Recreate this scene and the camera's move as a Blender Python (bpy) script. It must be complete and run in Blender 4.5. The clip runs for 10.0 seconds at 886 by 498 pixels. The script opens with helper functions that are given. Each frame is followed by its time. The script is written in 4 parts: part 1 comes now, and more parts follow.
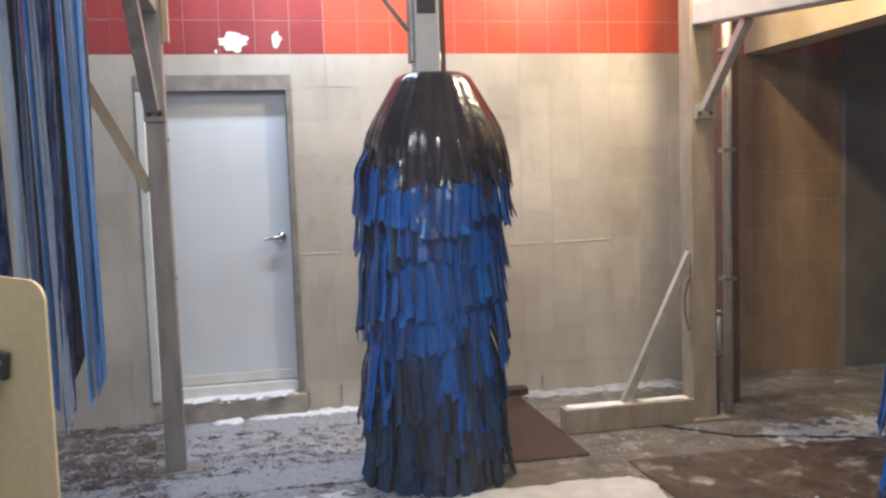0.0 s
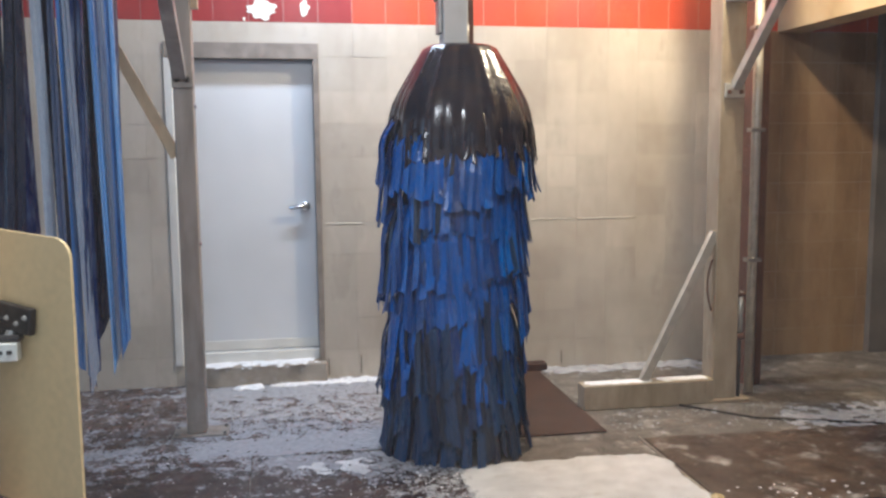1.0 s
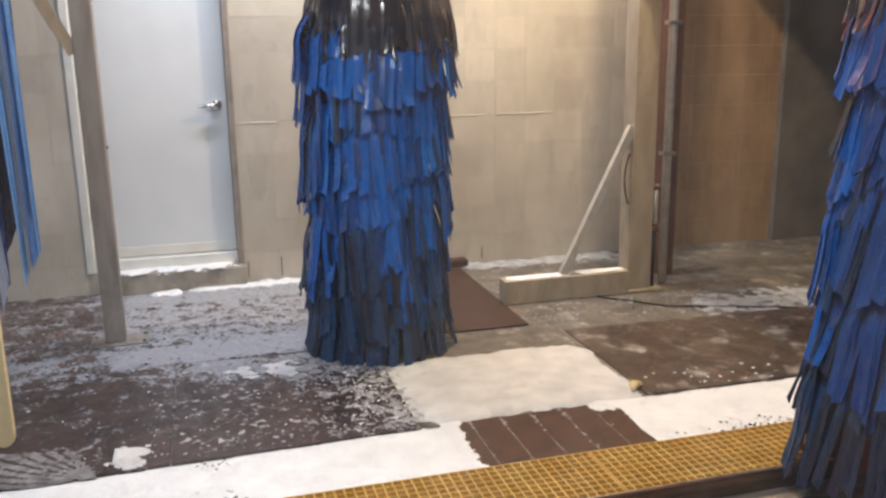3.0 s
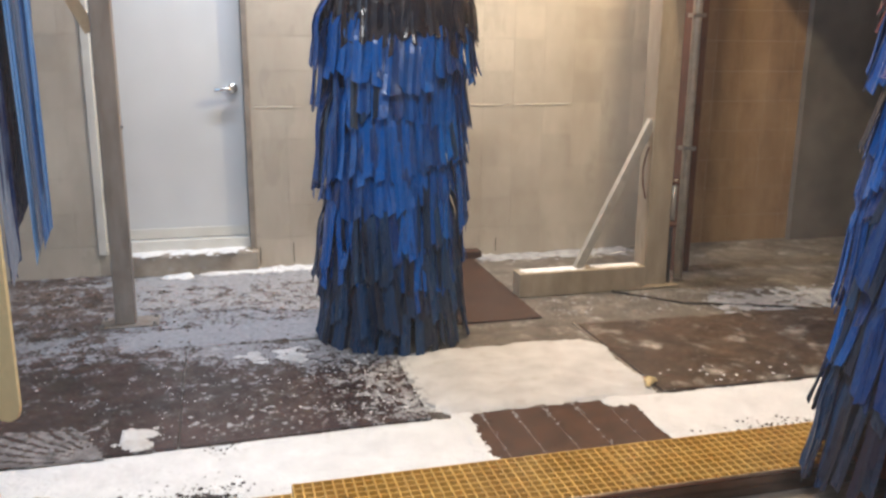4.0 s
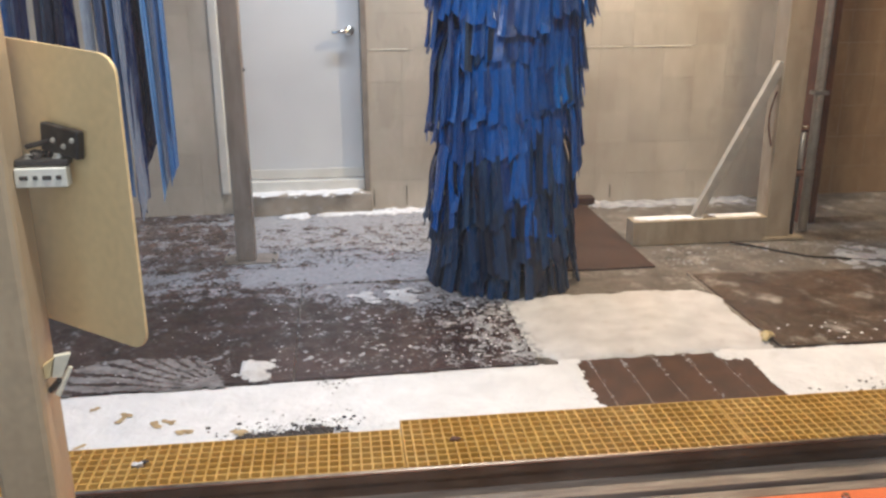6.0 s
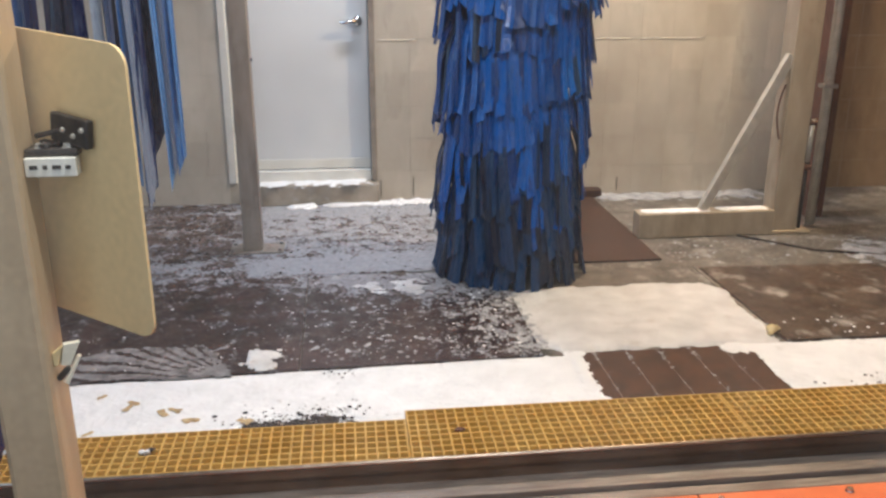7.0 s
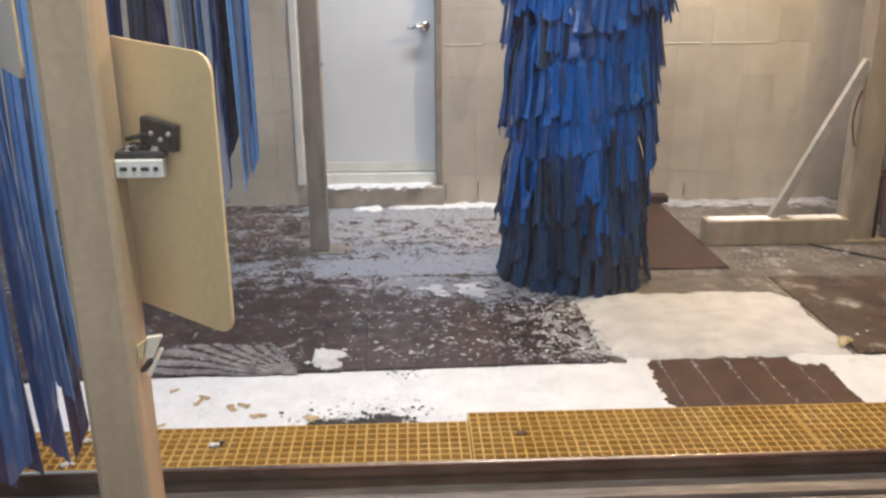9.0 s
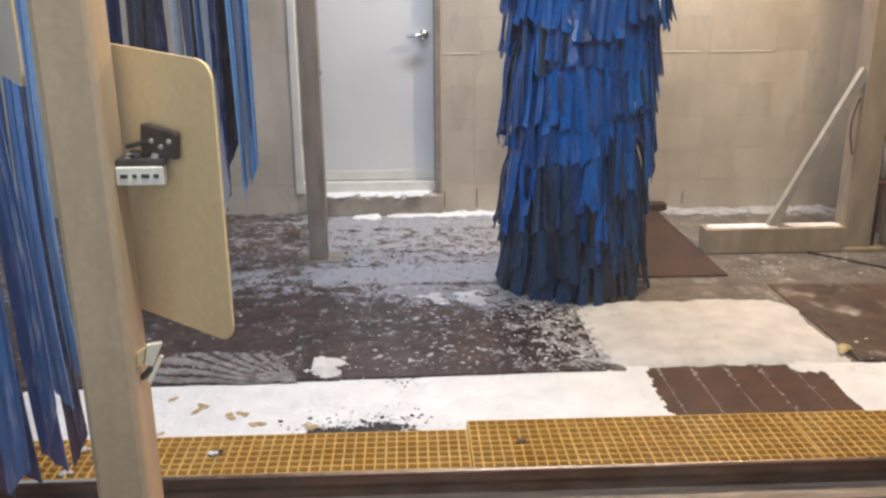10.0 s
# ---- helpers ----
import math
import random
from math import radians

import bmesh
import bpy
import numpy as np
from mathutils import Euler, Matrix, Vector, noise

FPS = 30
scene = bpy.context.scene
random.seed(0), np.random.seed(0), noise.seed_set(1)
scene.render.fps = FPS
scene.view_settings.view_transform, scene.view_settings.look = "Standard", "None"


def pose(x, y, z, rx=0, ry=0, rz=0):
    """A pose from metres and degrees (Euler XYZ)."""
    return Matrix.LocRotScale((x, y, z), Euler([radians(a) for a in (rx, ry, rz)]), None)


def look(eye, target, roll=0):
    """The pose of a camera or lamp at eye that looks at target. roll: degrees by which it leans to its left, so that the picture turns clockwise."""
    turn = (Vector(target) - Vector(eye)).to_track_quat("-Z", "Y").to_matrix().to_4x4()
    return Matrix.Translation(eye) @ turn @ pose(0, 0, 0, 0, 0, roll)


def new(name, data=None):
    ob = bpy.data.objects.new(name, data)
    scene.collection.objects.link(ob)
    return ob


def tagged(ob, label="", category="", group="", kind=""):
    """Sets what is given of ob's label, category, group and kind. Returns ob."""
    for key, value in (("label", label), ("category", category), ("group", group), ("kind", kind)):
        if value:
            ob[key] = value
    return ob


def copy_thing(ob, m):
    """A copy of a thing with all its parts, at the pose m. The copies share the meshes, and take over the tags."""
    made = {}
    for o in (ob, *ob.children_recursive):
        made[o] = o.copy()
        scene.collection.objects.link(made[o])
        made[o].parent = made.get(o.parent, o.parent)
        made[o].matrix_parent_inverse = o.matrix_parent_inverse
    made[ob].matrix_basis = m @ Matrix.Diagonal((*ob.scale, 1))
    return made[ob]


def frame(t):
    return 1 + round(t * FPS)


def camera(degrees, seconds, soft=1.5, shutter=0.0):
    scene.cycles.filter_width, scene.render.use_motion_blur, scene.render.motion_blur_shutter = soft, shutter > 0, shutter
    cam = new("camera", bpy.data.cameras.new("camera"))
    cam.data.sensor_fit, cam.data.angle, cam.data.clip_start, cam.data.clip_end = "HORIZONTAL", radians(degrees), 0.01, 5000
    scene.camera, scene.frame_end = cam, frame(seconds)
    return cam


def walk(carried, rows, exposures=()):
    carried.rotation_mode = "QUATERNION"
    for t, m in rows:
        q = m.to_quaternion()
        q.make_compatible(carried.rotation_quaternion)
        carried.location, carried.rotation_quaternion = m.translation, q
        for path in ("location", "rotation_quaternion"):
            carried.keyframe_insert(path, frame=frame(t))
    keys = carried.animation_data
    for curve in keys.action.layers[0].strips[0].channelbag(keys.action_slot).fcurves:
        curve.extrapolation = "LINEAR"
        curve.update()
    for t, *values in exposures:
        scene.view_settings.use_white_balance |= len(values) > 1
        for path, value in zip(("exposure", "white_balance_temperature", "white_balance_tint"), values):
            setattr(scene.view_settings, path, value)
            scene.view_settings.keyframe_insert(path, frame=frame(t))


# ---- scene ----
cam = camera(55.1, 10.0, soft=2.5, shutter=0.5)

PATH = [
    (0, (-0.117, -0.11, 1.62), (0.28, 1.844, 1.461), -1.9),
    (0.5, (-0.115, -0.114, 1.616), (0.257, 1.842, 1.429), -1.0),
    (1, (-0.113, -0.116, 1.612), (0.228, 1.843, 1.394), -0.5),
    (1.5, (-0.117, -0.105, 1.606), (0.227, 1.849, 1.351), -0.7),
    (2, (-0.116, -0.095, 1.601), (0.221, 1.852, 1.291), -1.2),
    (2.5, (-0.113, -0.091, 1.608), (0.2, 1.855, 1.272), -1.0),
    (3, (-0.148, -0.058, 1.625), (0.378, 1.816, 1.163), -0.8),
    (3.2, (-0.153, -0.045, 1.624), (0.327, 1.844, 1.172), -0.3),
    (4.3, (-0.159, 0.0, 1.577), (0.346, 1.864, 1.056), 0.9),
    (4.5, (-0.16, -0.003, 1.572), (0.278, 1.866, 1.012), 0.1),
    (5, (-0.154, -0.003, 1.579), (0.212, 1.88, 1.011), -0.8),
    (5.5, (-0.152, -0.001, 1.573), (0.137, 1.889, 0.988), -0.3),
    (6, (-0.15, -0.002, 1.586), (0.087, 1.891, 0.984), -0.2),
    (7.5, (-0.153, -0.008, 1.589), (0.068, 1.878, 0.963), 0.1),
    (8, (-0.159, -0.006, 1.589), (0.057, 1.88, 0.96), 0.1),
    (8.5, (-0.165, -0.024, 1.589), (-0.017, 1.864, 0.945), -0.2),
    (9, (-0.165, -0.031, 1.597), (-0.088, 1.871, 0.983), -0.3),
    (9.5, (-0.17, -0.03, 1.594), (-0.084, 1.875, 0.992), -0.3),
    (10, (-0.168, -0.032, 1.595), (-0.087, 1.876, 1.0), -0.3),
]
EXPOSURES = [(0.0, -0.29, 5340, 10), (0.6, -0.16, 5300, 10), (1.2, -0.19, 5300, 10), (2.0, -0.20, 5290, 10), (2.6, -0.10, 5440, 10), (3.2, -0.02, 5700, 10), (10.0, -0.02, 5700, 10)]
walk(cam, [(t, look(e, g, r)) for t, e, g, r in PATH], EXPOSURES)

# ---- light ----
world = bpy.data.worlds.new("world")
scene.world = world
world.use_nodes = True
world.node_tree.nodes["Background"].inputs[0].default_value = (0.6, 0.75, 1.0, 1)
world.node_tree.nodes["Background"].inputs[1].default_value = 0.25


def area_lamp(name, place, target, sx, sy, watts, colour, spread=180):
    data = bpy.data.lights.new(name, "AREA")
    data.shape, data.size, data.size_y, data.energy, data.color = "RECTANGLE", sx, sy, watts, colour
    data.spread = radians(spread)
    ob = new(name, data)
    ob.matrix_world = look(place, target)
    return ob


# daylight through the open entrance of the tunnel, and the lamps on its ceiling
area_lamp("entrance_daylight", (-4.7, 3.6, 1.9), (0.0, 4.2, 0.9), 3.4, 2.6, 45, (0.58, 0.79, 1.0))
area_lamp("viewing_window_daylight", (0.0, 0.52, 1.65), (0.0, 3.0, 1.45), 3.6, 1.7, 12, (0.86, 0.93, 1.0))
area_lamp("tube_light_near", (0.1, 0.95, 3.68), (0.1, 2.2, 0.0), 1.5, 0.16, 104, (1.0, 0.935, 0.83))
area_lamp("tube_light_far", (0.3, 5.25, 3.68), (0.3, 5.7, 0.0), 1.5, 0.16, 80, (0.93, 0.96, 1.0))
flood = bpy.data.lights.new("flood_lamp_light", "POINT")
flood.energy, flood.color, flood.shadow_soft_size = 335, (1.0, 0.75, 0.44), 0.07
new("flood_lamp_light", flood).location = (2.40, 4.5, 3.68)
# unseen spot, added to put a warm pool on the upper wall
spot = bpy.data.lights.new("pool_spot_light", "SPOT")
spot.energy, spot.color, spot.shadow_soft_size, spot.spot_size, spot.spot_blend = 100, (1.0, 0.76, 0.46), 0.06, radians(62), 0.35
spot_ob = new("pool_spot_light", spot)
spot_ob.matrix_world = look((2.45, 5.42, 3.66), (2.40, 5.40, 0.0))

# ---- materials ----


def ramp(nt, fac, a, b, pa=0.35, pb=0.65):
    n = nt.nodes.new("ShaderNodeValToRGB")
    n.color_ramp.elements[0].position, n.color_ramp.elements[1].position = pa, pb
    n.color_ramp.elements[0].color, n.color_ramp.elements[1].color = (*a, 1), (*b, 1)
    nt.links.new(fac, n.inputs[0])
    return n.outputs[0]


def noise_of(nt, vec, scale, detail=5.0, rough=0.6, stretch=None):
    if stretch:
        mp = nt.nodes.new("ShaderNodeMapping")
        mp.inputs["Scale"].default_value = stretch
        nt.links.new(vec, mp.inputs[0])
        vec = mp.outputs[0]
    n = nt.nodes.new("ShaderNodeTexNoise")
    n.inputs["Scale"].default_value, n.inputs["Detail"].default_value, n.inputs["Roughness"].default_value = scale, detail, rough
    nt.links.new(vec, n.inputs["Vector"])
    return n.outputs["Fac"]


def mix(nt, fac, a, b, mode="MIX"):
    n = nt.nodes.new("ShaderNodeMix")
    n.data_type, n.blend_type = "RGBA", mode
    for v, i in ((fac, 0), (a, 6), (b, 7)):
        if isinstance(v, (int, float)):
            n.inputs[i].default_value = v
        elif isinstance(v, tuple):
            n.inputs[i].default_value = (*v, 1)
        else:
            nt.links.new(v, n.inputs[i])
    return n.outputs[2]


def grey(v):
    return (v, v, v)


def start(name):
    m = bpy.data.materials.new(name)
    m.use_nodes = True
    nt = m.node_tree
    return m, nt, nt.nodes["Principled BSDF"], nt.nodes.new("ShaderNodeNewGeometry").outputs["Position"]


def finish(nt, bsdf, colour, rough, height=None, bump=0.2, dist=0.01, metal=0.0):
    nt.links.new(colour, bsdf.inputs["Base Color"])
    if isinstance(rough, float):
        bsdf.inputs["Roughness"].default_value = rough
    else:
        nt.links.new(rough, bsdf.inputs["Roughness"])
    bsdf.inputs["Metallic"].default_value = metal
    if height is not None:
        b = nt.nodes.new("ShaderNodeBump")
        b.inputs["Strength"].default_value, b.inputs["Distance"].default_value = bump, dist
        nt.links.new(height, b.inputs["Height"])
        nt.links.new(b.outputs[0], bsdf.inputs["Normal"])


def plain(name, a, b, scale=6.0, rough=(0.4, 0.6), metal=0.0, bump=0.15, grain=90.0, dist=0.004, stretch=None, spots=None, spot_at=(0.6, 0.7), random_by=0.0):
    """A surface of two tones with fine grain, and stains of a third colour where given."""
    m, nt, bsdf, pos = start(name)
    big = noise_of(nt, pos, scale, stretch=stretch)
    fine = noise_of(nt, pos, grain, 3.0)
    c = ramp(nt, big, a, b)
    c = mix(nt, 0.25, c, ramp(nt, fine, grey(0.55), grey(1.0)), "MULTIPLY")
    if random_by:
        info = nt.nodes.new("ShaderNodeObjectInfo")
        c = mix(nt, random_by, c, ramp(nt, info.outputs["Random"], grey(0.5), grey(1.0), 0.0, 1.0), "MULTIPLY")
    if spots:
        c = mix(nt, ramp(nt, noise_of(nt, pos, scale * 1.7, 8.0, 0.7), grey(0), grey(1), *spot_at), c, spots)
    finish(nt, bsdf, c, ramp(nt, fine, grey(rough[0]), grey(rough[1])), fine, bump, dist, metal)
    return m


def foamy(name, dark1, dark2, at, scale=7.0, speck=38.0, speck_at=(0.62, 0.68), stretch=None, foam=(0.78, 0.80, 0.84)):
    """Wet ground under drying foam: broad films, and small flecks."""
    m, nt, bsdf, pos = start(name)
    base = ramp(nt, noise_of(nt, pos, 4.0, 6.0), dark1, dark2)
    base = mix(nt, 0.5, base, ramp(nt, noise_of(nt, pos, 60.0, 4.0), grey(0.35), grey(1.0)), "MULTIPLY")
    film = ramp(nt, noise_of(nt, pos, scale, 9.0, 0.68, stretch), grey(0), grey(1), *at)
    fleck = ramp(nt, noise_of(nt, pos, speck, 4.0, 0.55), grey(0), grey(1), *speck_at)
    fleck = mix(nt, 1.0, fleck, ramp(nt, noise_of(nt, pos, 2.3, 3.0), grey(0), grey(1), 0.40, 0.62), "MULTIPLY")
    both = mix(nt, 1.0, film, fleck, "LIGHTEN")
    c = mix(nt, both, base, foam)
    r = mix(nt, both, ramp(nt, noise_of(nt, pos, 9.0), grey(0.34), grey(0.62)), (0.75, 0.75, 0.75))
    finish(nt, bsdf, c, r, both, 0.35, 0.006)
    return m


def drying_film(name, dark1, dark2, foam, areas, base_cover, scale):
    """Wet ground on which foam dries; areas are boxes of the plan where more of it lies."""
    m, nt, bsdf, pos = start(name)
    ground = ramp(nt, noise_of(nt, pos, 4.0, 6.0), dark1, dark2)
    ground = mix(nt, 0.5, ground, ramp(nt, noise_of(nt, pos, 60.0, 4.0), grey(0.35), grey(1.0)), "MULTIPLY")
    axes = nt.nodes.new("ShaderNodeSeparateXYZ")
    bent = nt.nodes.new("ShaderNodeVectorMath")
    bent.operation = "MULTIPLY_ADD"
    wobble = nt.nodes.new("ShaderNodeTexNoise")
    wobble.inputs["Scale"].default_value, wobble.inputs["Detail"].default_value = 3.5, 5.0
    nt.links.new(pos, wobble.inputs["Vector"])
    nt.links.new(wobble.outputs["Color"], bent.inputs[0])
    bent.inputs[1].default_value = (0.35, 0.25, 0.0)
    nt.links.new(pos, bent.inputs[2])
    nt.links.new(bent.outputs[0], axes.inputs[0])

    def calc(op, a, b):
        n = nt.nodes.new("ShaderNodeMath")
        n.operation = op
        for v, k in ((a, 0), (b, 1)):
            if isinstance(v, (int, float)):
                n.inputs[k].default_value = v
            else:
                nt.links.new(v, n.inputs[k])
        return n.outputs[0]

    def span(axis, lo, hi, soft):
        up = nt.nodes.new("ShaderNodeMapRange")
        up.inputs[1].default_value, up.inputs[2].default_value = lo - soft, lo + soft
        down = nt.nodes.new("ShaderNodeMapRange")
        down.inputs[1].default_value, down.inputs[2].default_value = hi + soft, hi - soft
        nt.links.new(axis, up.inputs[0])
        nt.links.new(axis, down.inputs[0])
        return calc("MULTIPLY", up.outputs[0], down.outputs[0])

    cover = base_cover
    for x0, x1, y0, y1, soft, more in areas:
        # the wobble adds half its reach
        hit = calc("MULTIPLY", span(axes.outputs[0], x0 + 0.175, x1 + 0.175, soft), span(axes.outputs[1], y0 + 0.125, y1 + 0.125, soft))
        cover = calc("ADD", cover, calc("MULTIPLY", hit, more))
    grain = calc("ADD", calc("MULTIPLY", noise_of(nt, pos, scale, 7.0, 0.66), 0.55), calc("MULTIPLY", noise_of(nt, pos, scale * 4.5, 5.0, 0.6), 0.45))
    amount = calc("ADD", cover, grain)
    film = ramp(nt, amount, grey(0), grey(1), 0.94, 1.16)
    c = mix(nt, film, ground, mix(nt, 0.45, foam, ramp(nt, noise_of(nt, pos, 30.0, 5.0), grey(0.45), grey(1.0)), "MULTIPLY"))
    r = mix(nt, film, ramp(nt, noise_of(nt, pos, 9.0), grey(0.28), grey(0.6)), (0.7, 0.7, 0.7))
    finish(nt, bsdf, c, r, film, 0.4, 0.006)
    return m


def tile_material(name, a, b, stain, rough, vary=0.5, at=(0.46, 0.80)):
    m, nt, bsdf, pos = start(name)
    c = ramp(nt, noise_of(nt, pos, 1.4, 4.0), a, b)
    streak = noise_of(nt, pos, 2.4, 8.0, 0.68, (1.5, 1.5, 0.55))
    c = mix(nt, ramp(nt, streak, grey(0), grey(0.6), *at), c, stain)
    info = nt.nodes.new("ShaderNodeObjectInfo")
    c = mix(nt, vary, c, ramp(nt, info.outputs["Random"], grey(0.74), grey(1.0), 0.0, 1.0), "MULTIPLY")
    fine = noise_of(nt, pos, 45.0, 5.0)
    c = mix(nt, 0.2, c, ramp(nt, fine, grey(0.6), grey(1.0)), "MULTIPLY")
    finish(nt, bsdf, c, ramp(nt, streak, grey(rough[0]), grey(rough[1])), fine, 0.12, 0.003)
    return m


def strip_material(name, bright, dark, soiled, shine, lo=0.12, hi=0.7):
    m, nt, bsdf, pos = start(name)
    info = nt.nodes.new("ShaderNodeObjectInfo")
    c = ramp(nt, info.outputs["Random"], dark, bright, lo, hi)
    wet = noise_of(nt, pos, 26.0, 6.0, 0.65, (1.6, 1.6, 0.22))
    # streak colour; on the pale cloths it is a painted wet sheen
    c = mix(nt, ramp(nt, wet, grey(0), grey(0.7), 0.52, 0.72), c, soiled)
    fine = noise_of(nt, pos, 150.0, 3.0)
    c = mix(nt, 0.3, c, ramp(nt, fine, grey(0.5), grey(1.0)), "MULTIPLY")
    finish(nt, bsdf, c, ramp(nt, wet, grey(shine), grey(shine + 0.3)), wet, 0.3, 0.01)
    return m


